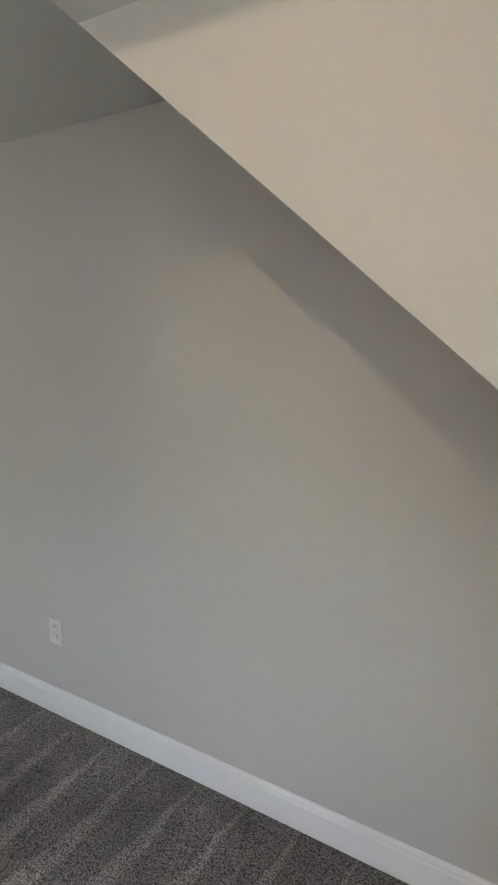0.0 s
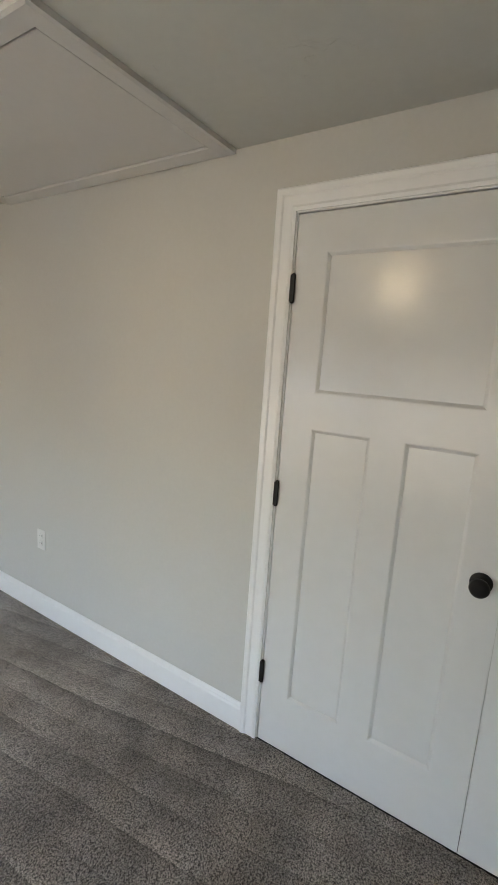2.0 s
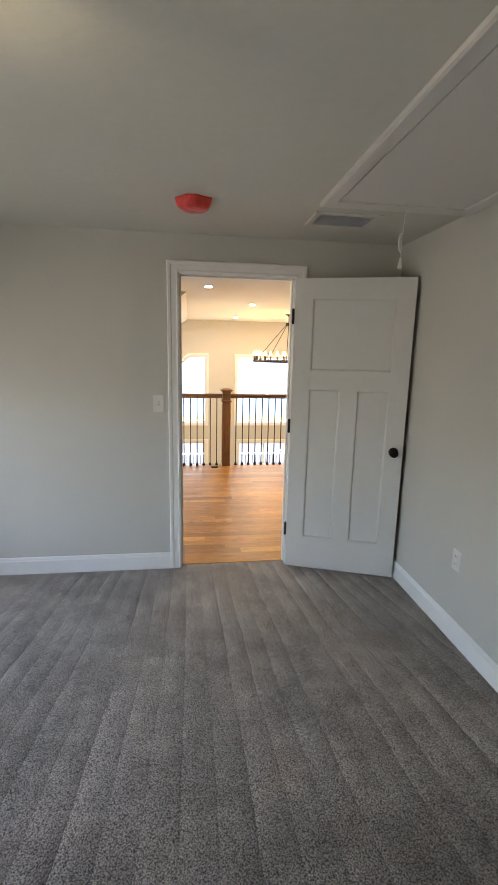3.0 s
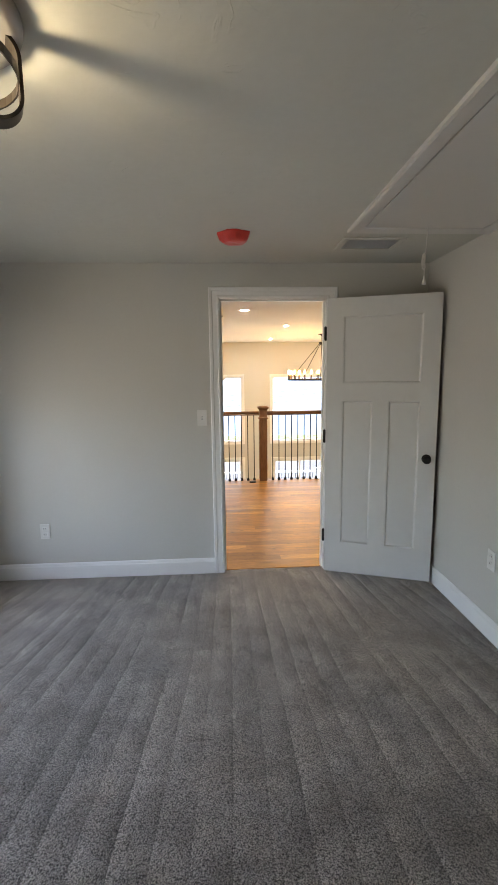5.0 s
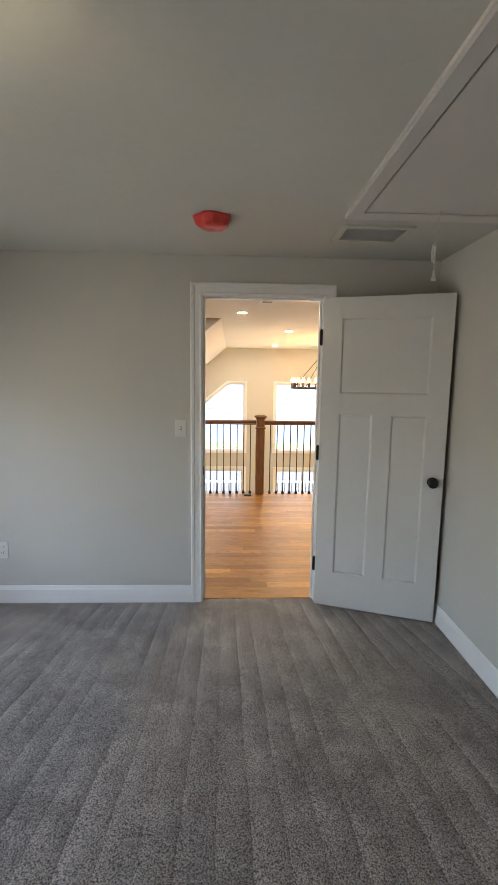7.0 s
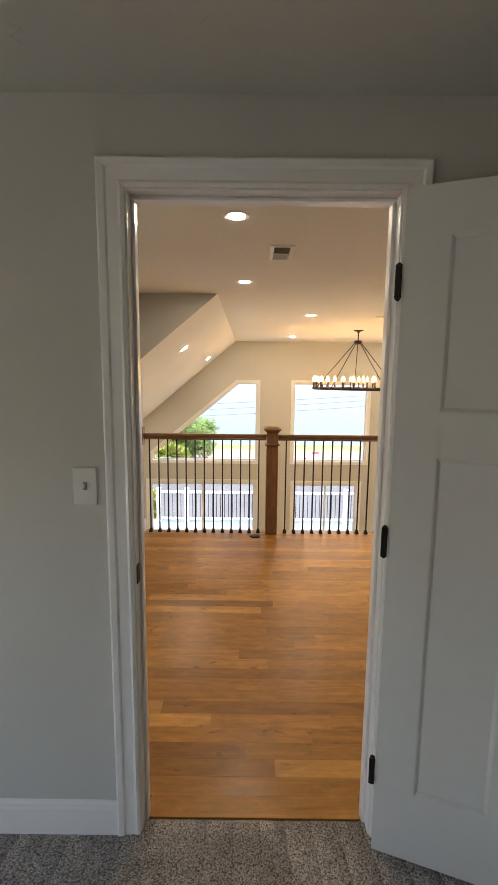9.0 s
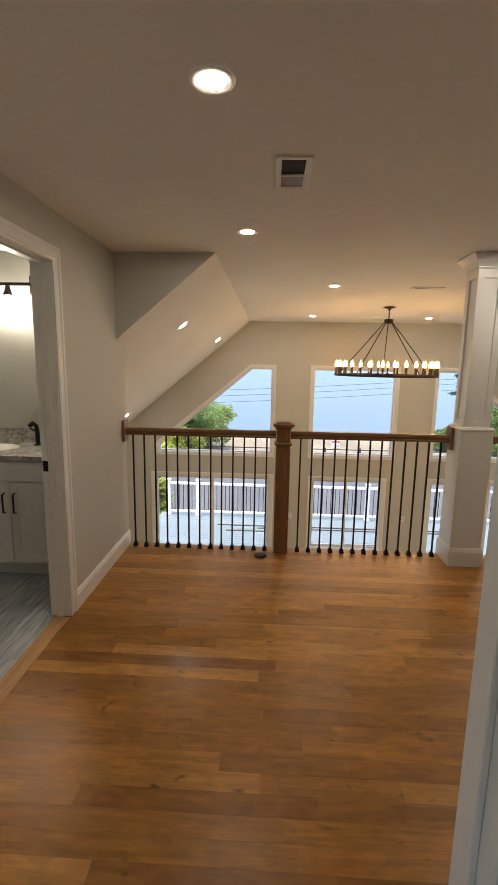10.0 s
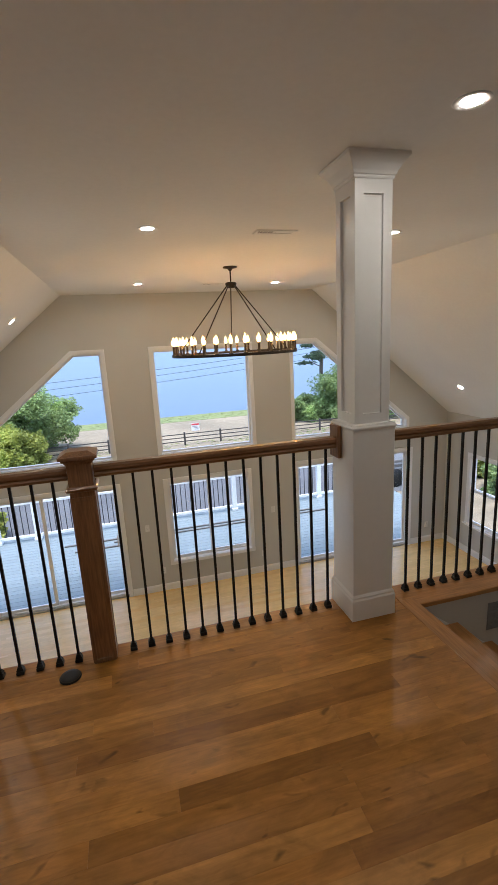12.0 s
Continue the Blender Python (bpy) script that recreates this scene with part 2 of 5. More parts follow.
structure(part("ceiling_dormer", box(CL, XL + T, -3.03, -T, H + 0.0005, H + 0.12), CEIL), "greige flat dormer ceiling", "ceiling")
structure(part("ceiling_slope_west", prism([(CL, H), (XL + T, slope_l(XL + T)), (XL + T, slope_l(XL + T) + 0.14), (CL, H + 0.14)], "y", YG - 0.2, -3.03), CEIL), "greige sloped ceiling of the great room", "ceiling")
structure(part("ceiling_slope_east", prism([(CR, H), (XR - T, slope_r(XR - T)), (XR - T, slope_r(XR - T) + 0.14), (CR, H + 0.14)], "y", YG - 0.2, -T), CEIL), "greige sloped ceiling of the great room", "ceiling")
structure(part("wall_loft_cheek", prism([(CL, H), (1.108, slope_l(1.108)), (XL, slope_l(XL)), (XL, H)], "y", -2.93, -2.921), WALL), "greige painted triangular dormer cheek", "wall")
structure(part("ceiling_slope_edge", prism([(CL, H), (1.108, slope_l(1.108)), (XL, slope_l(XL)), (XL, H)], "y", -3.03, -2.93), CEIL), "greige edge of the sloped ceiling behind the dormer cheek", "ceiling")
structure(part("wall_loft_bath", box(1.108, 1.108 + T, -3.10, -2.921, -0.3, slope_l(1.108), wall("x", 1.108, 1.108 + T, -2.921, -T, 0, H, [(BATH0 - 0.02, BATH1 + 0.02, 0, 2.045)])), WALL), "greige painted loft wall around the bathroom door", "wall")
structure(part("wall_loft_stair", wall("x", -1.87 - T, -1.87, -1.85, -T, 0, H), WALL), "greige painted wall closing the loft", "wall")
structure(part("wall_stairwell", wall("y", -1.85, -1.85 + T, XR, -1.87, LOW, roof, [(CR, CR, 0, 0)]), WALL), "greige painted stairwell wall", "wall")
structure(part("wall_under_railing", wall("y", -3.08, -2.90, XR, -1.87, LOW, lambda x: min(-0.04, slope_r(x))), WALL), "greige painted wall beside the stairs", "wall")
structure(part("wall_under_loft", wall("y", -3.08, -2.96, -1.87, XL, LOW, -0.3), WALL), "greige painted wall below the loft edge", "wall")
structure(part("loft_slab", box(-1.85, XL, -3.10, -T, -0.30, -0.022), WALL), "painted edge of the loft floor", "floor")
structure(part("wall_bath_back", wall("y", -3.03, -2.925, 1.108 + T, XL, 0, slope_l, []), WALL), "pale painted bathroom wall", "wall")

structure(part("wall_closet_shell", wall("x", BX0 - 0.72, BX0 - 0.66, 2.2, BY1 + T, -0.05, H, bm=box(BX0 - 0.66, BX0 - T, 2.2, 2.26, -0.05, H, box(BX0 - 0.66, BX0 - T, BY1, BY1 + T, -0.05, H, box(BX0 - 0.66, BX0 - T, 2.26, BY1, -0.05, -0.01)))), WALL), "greige painted closet shell", "wall")
structure(part("ceiling_closet", box(BX0 - 0.72, BX0 - T, 2.2, BY1 + T, H, H + 0.12), CEIL), "greige closet ceiling", "ceiling")

# gable wall with its openings, mirrored about the ridge
MID = -1.648
SLOT = 0.058                          # casing width
WB, WT, WTIP = -0.285 + SLOT, 1.505 - SLOT, 2.14
GX0, GX1 = -0.160 + SLOT, 0.314
diag = lambda x: WT - 0.833 * max(0.0, x - GX1)
mir = lambda x: 2 * MID - x
holes = [
    (GX0, WTIP, WB, diag, (GX1,)),
    (mir(WTIP), mir(GX0), WB, lambda x: diag(mir(x)), (mir(GX1),)),
    (-2.485 + SLOT, -0.804 - SLOT, WB, WT),
    (-2.365 + SLOT, -0.835 - SLOT, -2.2 + SLOT, -0.645 - SLOT),
    (-0.16 + SLOT, 2.29 - SLOT, LOW, -0.63 - SLOT),
    (mir(2.29 - SLOT), mir(-0.16 + SLOT), LOW, -0.63 - SLOT),
]
structure(part("wall_gable", wall("y", YG - 0.16, YG, XR - T, XL + T, LOW - 0.3, lambda x: roof(x) + 0.05, holes + [(CL, CL, 0, 0), (CR, CR, 0, 0)]), WALL), "greige painted gable wall with six large window openings", "wall")
structure(part("wall_east", wall("x", XR - T, XR, YG, 0, LOW, slope_r(XR), [(-7.55, -6.1, -2.05, -0.75)]), WALL), "greige painted side wall with a window", "wall")
structure(part("wall_west", wall("x", XL, XL + T, YG, -3.03, LOW, slope_l(XL)), WALL), "greige painted side wall", "wall")

# ---- trim ----
CASING = [(0, 0), (0, 0.009), (0.010, 0.013), (0.018, 0.010), (0.048, 0.012), (0.054, 0.017), (0.070, 0.019), (0.076, 0.015), (0.076, 0)]
BASE = [(0, 0), (0.014, 0), (0.014, 0.095), (0.010, 0.104), (0.010, 0.110), (0.005, 0.120), (0, 0.122)]
FLAT = [(-0.004, 0), (-0.004, 0.017), (SLOT - 0.006, 0.019), (SLOT - 0.002, 0.016), (SLOT - 0.002, 0)]


def door_lining(name, axis, a, b, u0, u1, top, label, stop=None):
    """Jambs, head and stops that line a doorway through a wall."""
    t = thing(name, label, "door frame", kind="structure")
    def put(part_name, p0, p1, q0, q1, z0, z1):
        part(part_name, bbox(q0, q1, p0, p1, z0, z1, 0.002) if axis == "y" else bbox(p0, p1, q0, q1, z0, z1, 0.002), WHITE, t)
    put("jamb", a - 0.001, b + 0.001, u0 - 0.019, u0, 0, top)
    put("jamb", a - 0.001, b + 0.001, u1, u1 + 0.019, 0, top)
    put("head_jamb", a - 0.001, b + 0.001, u0 - 0.019, u1 + 0.019, top, top + 0.019)
    if stop:
        put("stop", stop[0], stop[1], u0, u0 + 0.011, 0, top - 0.011)
        put("stop", stop[0], stop[1], u1 - 0.011, u1, 0, top - 0.011)
        put("stop", stop[0], stop[1], u0, u1, top - 0.011, top)
    return t


def casing(name, axis, at, face, u0, u1, top, label, low=0.0):
    """Casing round a doorway; face is +1 or -1 along the axis."""
    r = 0.005
    a, b = (u1 + r, u0 - r) if (axis == "y") == (face > 0) else (u0 - r, u1 + r)
    p = lambda u, z: (u, at, z) if axis == "y" else (at, u, z)
    n = (0, face, 0) if axis == "y" else (face, 0, 0)
    ob = part(name, sweep(CASING, [p(a, low), p(a, top + r), p(b, top + r), p(b, low)], n), WHITE)
    return structure(ob, label, "door casing")


def baseboard(name, path, label="white painted baseboard with a moulded top edge"):
    return structure(part(name, sweep(BASE, [(x, y, z) for x, y, z in path], (0, 0, 1)), WHITE), label, "baseboard")


lining = door_lining("door_frame_1", "y", -T, 0, DOOR_R, DOOR_L, DOOR_H, "white painted door frame between bedroom and loft", (-0.075, -0.040))
part("strike_plate", bbox(DOOR_L - 0.003, DOOR_L + 0.001, -0.034, -0.004, 0.89, 0.95, 0.001), BLACK, lining, "black strike plate")
casing("trim_1", "y", 0, 1, DOOR_R, DOOR_L, DOOR_H, "white moulded casing around the bedroom door")
casing("trim_2", "y", -T, -1, DOOR_R, DOOR_L, DOOR_H, "white moulded casing on the loft side of the bedroom door")
door_lining("door_frame_2", "x", BX0 - T, BX0, CLO0, CLO1, 2.05, "white painted closet door frame")
casing("trim_3", "x", BX0, 1, CLO0, CLO1, 2.05, "white moulded casing around the closet doors")
lining = door_lining("door_frame_3", "x", 1.108, 1.108 + T, BATH0, BATH1, 2.025, "white painted bathroom door frame", (1.148, 1.183))
part("strike_plate", bbox(1.186, 1.216, BATH0 - 0.001, BATH0 + 0.003, 0.89, 0.95, 0.001), BLACK, lining, "black strike plate")
casing("trim_4", "x", 1.108, -1, BATH0, BATH1, 2.025, "white moulded casing around the bathroom door")

E1 = 0.081
baseboard("baseboard_1", [(DOOR_L + E1, 0, 0), (BX1, 0, 0), (BX1, CHEEK, 0), (KNEE, CHEEK, 0), (KNEE, BY1, 0), (BX0, BY1, 0), (BX0, CLO1 + E1, 0)])
baseboard("baseboard_2", [(BX0, CLO0 - E1, 0), (BX0, 0, 0), (DOOR_R - E1, 0, 0)])
baseboard("baseboard_4", [(1.108, BATH0 - E1, -0.005), (1.108, -3.10, -0.005)][::-1])
baseboard("baseboard_5", [(XL, YG, LOW), (2.295, YG, LOW)][::-1])
baseboard("baseboard_6", [(-3.131, YG, LOW), (-0.165, YG, LOW)])
baseboard("baseboard_7", [(XR, -3.1, LOW), (XR, YG, LOW), (-5.591, YG, LOW)])


# ---- windows ----
GLASS = bpy.data.materials.new("window glass")
GLASS.use_nodes = True
gb = GLASS.node_tree.nodes["Principled BSDF"]
gb.inputs["Transmission Weight"].default_value, gb.inputs["Roughness"].default_value, gb.inputs["IOR"].default_value = 1.0, 0.0, 1.1
gb.inputs["Base Color"].default_value = (0.97, 0.985, 0.98, 1)
VINYL = mat("white vinyl", (0.80, 0.81, 0.82), 0.35)


def pane(poly, y, parent, axis="y"):
    ob = part("pane", prism(poly, axis, y, y + 0.004), GLASS, parent, "clear glass pane")
    ob.visible_shadow = False
    return ob


def loop_frame(name, poly, at, width, depth, parent, axis="y", material=None):
    """A frame inside a polygon of an opening."""
    put = (lambda p: (p[0], at, p[1])) if axis == "y" else (lambda p: (at, p[0], p[1]))
    n = (0, 1, 0) if axis == "y" else (1, 0, 0)
    return part(name, sweep([(0, 0), (0, depth), (-width, depth), (-width, 0)], [put(p) for p in poly], n, closed=True), material or VINYL, parent)


def inset(poly, d):
    """The polygon moved in by d; it runs up its +x side first."""
    out, k = [], len(poly)
    for i in range(k):
        a, b, c = Vector(poly[i - 1]), Vector(poly[i]), Vector(poly[(i + 1) % k])
        e, f = (b - a).normalized(), (c - b).normalized()
        m, o = Vector((-e.y, e.x)), Vector((-f.y, f.x))
        s = m + o
        s /= s.dot(m)
        out.append(tuple(b + s * d))
    return out


def gable_window(name, poly, label, sashes=0):
    w = thing(name, label, "window", kind="structure")
    put = lambda p: (p[0], YG, p[1])
    part("casing", sweep(FLAT, [put(p) for p in poly], (0, 1, 0), closed=True), WHITE, w, "flat white window casing")
    part("reveal", sweep([(0.0, 0.0), (0.0, -0.15), (-0.012, -0.15), (-0.012, 0.0)], [put(p) for p in poly], (0, 1, 0), closed=True), WHITE, w)
    inner = inset(poly, 0.012)
    loop_frame("window_frame", inner, YG - 0.13, 0.024, 0.055, w)
    glass = inset(inner, 0.02)
    if not sashes:
        pane(glass, YG - 0.105, w)
    else:
        x0, x1 = min(p[0] for p in glass), max(p[0] for p in glass)
        z0, z1 = min(p[1] for p in glass), max(p[1] for p in glass)
        m = (x0 + x1) / 2
        for a, b, y in ((x0, m + 0.02, YG - 0.115), (m - 0.02, x1, YG - 0.085)):
            s = [(b, z0), (b, z1), (a, z1), (a, z0)]
            sash = loop_frame("sash", s, y - 0.012, 0.034, 0.024, w)
            pane(inset(s, 0.03), y, sash)
    return w


poly_l = [(WTIP, WB), (WTIP, diag(WTIP)), (GX1, WT), (GX0, WT), (GX0, WB)]
poly_r = [(mir(x), z) for x, z in poly_l][::-1]
rect = lambda x0, x1, z0, z1: [(x1, z0), (x1, z1), (x0, z1), (x0, z0)]
gable_window("window_1", poly_l, "white trapezoid picture window under the sloped ceiling")
gable_window("window_2", rect(*holes[2][:2], WB, WT), "white square picture window over the great room")
gable_window("window_3", poly_r, "white trapezoid picture window under the sloped ceiling")
gable_window("window_4", rect(*holes[3]), "white two-sash sliding window above the lower floor", 2)


def sliding_door(name, x0, x1):
    z1 = -0.63 - SLOT
    w = thing(name, "white sliding glass patio door to the deck", "sliding door", kind="structure")
    part("casing", sweep(FLAT, [(x1, YG, LOW), (x1, YG, z1), (x0, YG, z1), (x0, YG, LOW)], (0, 1, 0)), WHITE, w, "flat white door casing")
    part("threshold", bbox(x0, x1, YG - 0.16, YG, LOW, LOW + 0.035, 0.004), mat("grey aluminium sill", (0.45, 0.45, 0.45), 0.4, metal=0.8), w, "grey metal threshold")
    loop_frame("door_frame", rect(x0, x1, LOW + 0.035, z1), YG - 0.14, 0.022, 0.11, w)
    m = (x0 + x1) / 2
    for a, b, y in ((x0 + 0.022, m + 0.03, YG - 0.11), (m - 0.03, x1 - 0.022, YG - 0.075)):
        s = rect(a, b, LOW + 0.05, z1 - 0.022)
        leaf = loop_frame("door_leaf", s, y - 0.016, 0.05, 0.032, w)
        pane(inset(s, 0.045), y, leaf)
    part("door_pull", tube([(x0 + 0.085, YG - 0.08, LOW + 0.9), (x0 + 0.085, YG - 0.045, LOW + 0.92), (x0 + 0.085, YG - 0.045, LOW + 1.1), (x0 + 0.085, YG - 0.08, LOW + 1.12)], 0.009), PLASTIC, w, "white pull handle")


sliding_door("door_2", holes[4][0], holes[4][1])
sliding_door("door_3", holes[5][0], holes[5][1])


def side_window(name, x, face, y0, y1, z0, z1, label):
    w = thing(name, label, "window", kind="structure")
    sgn = 1 if face > 0 else -1
    order = [(y0, z0), (y0, z1), (y1, z1), (y1, z0)] if face > 0 else [(y1, z0), (y1, z1), (y0, z1), (y0, z0)]
    part("casing", sweep(FLAT, [(x, y, z) for y, z in order], (face, 0, 0), closed=True), WHITE, w, "flat white window casing")
    part("reveal", sweep([(0, 0), (0, -T + 0.005), (-0.012, -T + 0.005), (-0.012, 0)], [(x, y, z) for y, z in order], (face, 0, 0), closed=True), WHITE, w)
    m = (z0 + z1) / 2
    for a, b, back in ((z0 + 0.012, m + 0.02, x - sgn * 0.065), (m - 0.02, z1 - 0.012, x - sgn * 0.100)):
        s = [(y0 + 0.012, a), (y0 + 0.012, b), (y1 - 0.012, b), (y1 - 0.012, a)]
        part("sash", sweep([(0, 0), (0, 0.03), (-0.045, 0.03), (-0.045, 0)], [(back, y, z) for y, z in (s if face > 0 else s[::-1])], (face, 0, 0), closed=True), VINYL, w)
        g = part("pane", box(back + sgn * 0.012, back + sgn * 0.016, y0 + 0.05, y1 - 0.05, a + 0.04, b - 0.04), GLASS, w, "clear glass pane")
        g.visible_shadow = False
    part("window_sill", bbox(min(x, x + sgn * 0.045), max(x, x + sgn * 0.045), y0 - 0.1, y1 + 0.1, z0 - 0.03, z0, 0.004), WHITE, w)


side_window("window_5", XR, 1, -7.55, -6.1, -2.05, -0.75, "white double-hung window in the side wall")
for name, y0, y1 in (("window_6", 0.35, 1.65), ("window_7", 1.80, 3.10)):
    side_window(name, BX1, -1, y0, y1, 0.32, 1.52, "white double-hung bedroom window")


# ---- doors ----
def slab_door(t, w, face, zb=0.012, height=2.03, thick=0.035):
    """A three-panel craftsman door leaf in x from 0 to w, with its seen face at y = 0 looking along face (+1 or -1 along y)."""
    st, top, bot, lock, mull = 0.115, 0.125, 0.235, 0.125, 0.11
    y = lambda d: -face * d
    def bb(x0, x1, z0, z1, d0=0.0, d1=thick, bm=None):
        a, b = sorted((y(d0), y(d1)))
        return box(x0, x1, a, b, zb + z0, zb + z1, bm)
    zl = height - top - 0.47
    bm = bmesh.new()
    for x0, x1, z0, z1 in ((0, st, 0, height), (w - st, w, 0, height), (st, w - st, height - top, height), (st, w - st, zl - lock, zl), (st, w - st, 0, bot), (w / 2 - mull / 2, w / 2 + mull / 2, bot, zl - lock)):
        bb(x0, x1, z0, z1, bm=bm)
    part("frame", bm, DOORW, t)
    # recessed panels, with a sloped sticking round each
    for x0, x1, z0, z1 in ((st, w - st, zl, height - top), (st, w / 2 - mull / 2, bot, zl - lock), (w / 2 + mull / 2, w - st, bot, zl - lock)):
        panel = part("panel", bb(x0, x1, z0, z1, 0.009, thick - 0.009), DOORW, t)
        pts = [(x1, y(0.0), zb + z0), (x1, y(0.0), zb + z1), (x0, y(0.0), zb + z1), (x0, y(0.0), zb + z0)]
        part("sticking", sweep([(0, 0), (-0.004, -0.001), (-0.013, -0.0078), (-0.013, -0.0088), (0, -0.0088)], pts if face > 0 else pts[::-1], (0, face, 0), closed=True), DOORW, panel)


def knob(t, x, face, z, y0=0.0):
    k = lathe([(0.0, 0.062), (0.016, 0.061), (0.026, 0.056), (0.029, 0.046), (0.026, 0.036), (0.013, 0.030), (0.011, 0.010), (0.011, 0.0)][::-1], 28, "y")
    for v in k.verts:
        v.co = (v.co.x + x, y0 + face * v.co.y, v.co.z + z)
    ob = part("knob", k, BLACK, t, "matt black round knob")
    r = lathe([(0.032, 0.0), (0.032, 0.004), (0.029, 0.008), (0.0, 0.009)], 28, "y")
    for v in r.verts:
        v.co = (v.co.x + x, y0 + face * v.co.y, v.co.z + z)
    part("rose", r, BLACK, ob)


def hinge(t, x, y, z):
    h = part("hinge", lathe([(0.0, -0.052), (0.004, -0.05), (0.0075, -0.046), (0.0075, 0.046), (0.004, 0.05), (0.0, 0.052)], 12, "z", centre=(x, y, z)), BLACK, t, "matt black hinge")
    part("hinge_leaf", bbox(x - 0.009, x + 0.009, y - 0.0075, y - 0.0045, z - 0.045, z + 0.045, 0.0008), BLACK, h)


def turned(t, at, turn):
    t.matrix_world = pose(*at, 0, 0, turn)


# bedroom door, swung wide open; local x runs from the hinge to the latch edge
d = thing("door_1", "white three-panel bedroom door standing wide open", "door", kind="structure")
slab_door(d, 0.762, -1)
knob(d, 0.702, -1, 0.918), knob(d, 0.702, 1, 0.918, 0.035)
part("latch_plate", bbox(0.761, 0.7635, 0.006, 0.029, 0.89, 0.95, 0.0008), BLACK, d, "black latch plate")
for z in (0.30, 1.06, 1.80):
    hinge(d, -0.010, -0.001, z)
turned(d, (-0.362, 0.056, 0), 180 - 19.9)

# closet doors, shut; local x runs along y of the wall
for y0, name, hx, kx in ((CLO0 + 0.004, "door_4", 0.0, 0.712), (3.2565, "door_5", 0.770, 0.058)):
    d = thing(name, "white three-panel closet door, shut, one of a pair", "door", kind="structure", group="pair of closet doors")
    slab_door(d, 0.771, -1, zb=0.007, height=2.037)
    knob(d, kx, -1, 0.94)
    for z in (0.318, 1.064, 1.803):
        hinge(d, hx, -0.006, z)
    turned(d, (BX0 + 0.001, y0, 0), 90)


# ---- carpet ----
def carpet():
    m = bpy.data.materials.new("grey cut-pile carpet")
    m.use_nodes = True
    n, l = m.node_tree.nodes, m.node_tree.links
    b = n["Principled BSDF"]
    b.inputs["Roughness"].default_value, b.inputs["Specular IOR Level"].default_value = 1.0, 0.1
    b.inputs["Sheen Weight"].default_value, b.inputs["Sheen Roughness"].default_value = 0.25, 0.5
    tc = n.new("ShaderNodeTexCoord")
    fine = n.new("ShaderNodeTexNoise")
    fine.inputs["Scale"].default_value, fine.inputs["Detail"].default_value, fine.inputs["Roughness"].default_value = 185, 2, 0.7
    mid = n.new("ShaderNodeTexNoise")
    mid.inputs["Scale"].default_value, mid.inputs["Detail"].default_value = 6, 6
    warp = n.new("ShaderNodeTexNoise")
    warp.inputs["Scale"].default_value, warp.inputs["Detail"].default_value = 0.9, 1
    for t in (fine, mid, warp):
        l.new(tc.outputs["Object"], t.inputs["Vector"])
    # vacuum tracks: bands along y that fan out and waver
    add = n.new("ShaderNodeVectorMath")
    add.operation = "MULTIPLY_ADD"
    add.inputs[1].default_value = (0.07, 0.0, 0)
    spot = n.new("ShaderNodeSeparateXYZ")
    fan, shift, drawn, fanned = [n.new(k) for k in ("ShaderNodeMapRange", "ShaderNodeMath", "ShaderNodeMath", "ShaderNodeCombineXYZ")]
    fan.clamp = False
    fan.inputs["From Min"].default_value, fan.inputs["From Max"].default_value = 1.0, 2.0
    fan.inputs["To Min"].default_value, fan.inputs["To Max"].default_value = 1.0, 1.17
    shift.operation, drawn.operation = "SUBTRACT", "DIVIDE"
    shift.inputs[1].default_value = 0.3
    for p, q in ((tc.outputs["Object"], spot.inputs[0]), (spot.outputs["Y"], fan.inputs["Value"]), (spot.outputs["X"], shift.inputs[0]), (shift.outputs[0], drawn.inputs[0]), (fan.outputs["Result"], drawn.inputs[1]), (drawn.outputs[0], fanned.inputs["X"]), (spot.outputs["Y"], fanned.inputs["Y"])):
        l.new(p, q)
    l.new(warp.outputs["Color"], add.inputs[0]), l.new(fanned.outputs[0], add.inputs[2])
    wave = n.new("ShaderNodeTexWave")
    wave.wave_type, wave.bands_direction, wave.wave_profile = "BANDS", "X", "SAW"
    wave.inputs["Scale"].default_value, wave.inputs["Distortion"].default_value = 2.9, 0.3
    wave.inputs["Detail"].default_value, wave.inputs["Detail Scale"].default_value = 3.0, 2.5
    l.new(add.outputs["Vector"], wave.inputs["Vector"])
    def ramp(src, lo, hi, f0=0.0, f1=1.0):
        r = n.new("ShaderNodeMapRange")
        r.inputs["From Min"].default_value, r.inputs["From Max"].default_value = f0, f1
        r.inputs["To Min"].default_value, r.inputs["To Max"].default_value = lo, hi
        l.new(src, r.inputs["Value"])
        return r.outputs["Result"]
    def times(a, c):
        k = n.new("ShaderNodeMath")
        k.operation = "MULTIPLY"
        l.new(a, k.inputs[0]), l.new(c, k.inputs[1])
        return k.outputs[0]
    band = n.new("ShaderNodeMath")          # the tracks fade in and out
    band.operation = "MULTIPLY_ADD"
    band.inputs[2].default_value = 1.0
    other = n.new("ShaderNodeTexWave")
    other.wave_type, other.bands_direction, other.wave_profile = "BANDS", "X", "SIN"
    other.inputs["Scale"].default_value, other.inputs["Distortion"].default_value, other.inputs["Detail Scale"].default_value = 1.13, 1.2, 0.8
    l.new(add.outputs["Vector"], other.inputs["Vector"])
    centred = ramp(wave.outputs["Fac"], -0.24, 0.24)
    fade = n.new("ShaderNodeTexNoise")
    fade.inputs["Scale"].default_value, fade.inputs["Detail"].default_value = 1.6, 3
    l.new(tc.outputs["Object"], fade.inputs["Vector"])
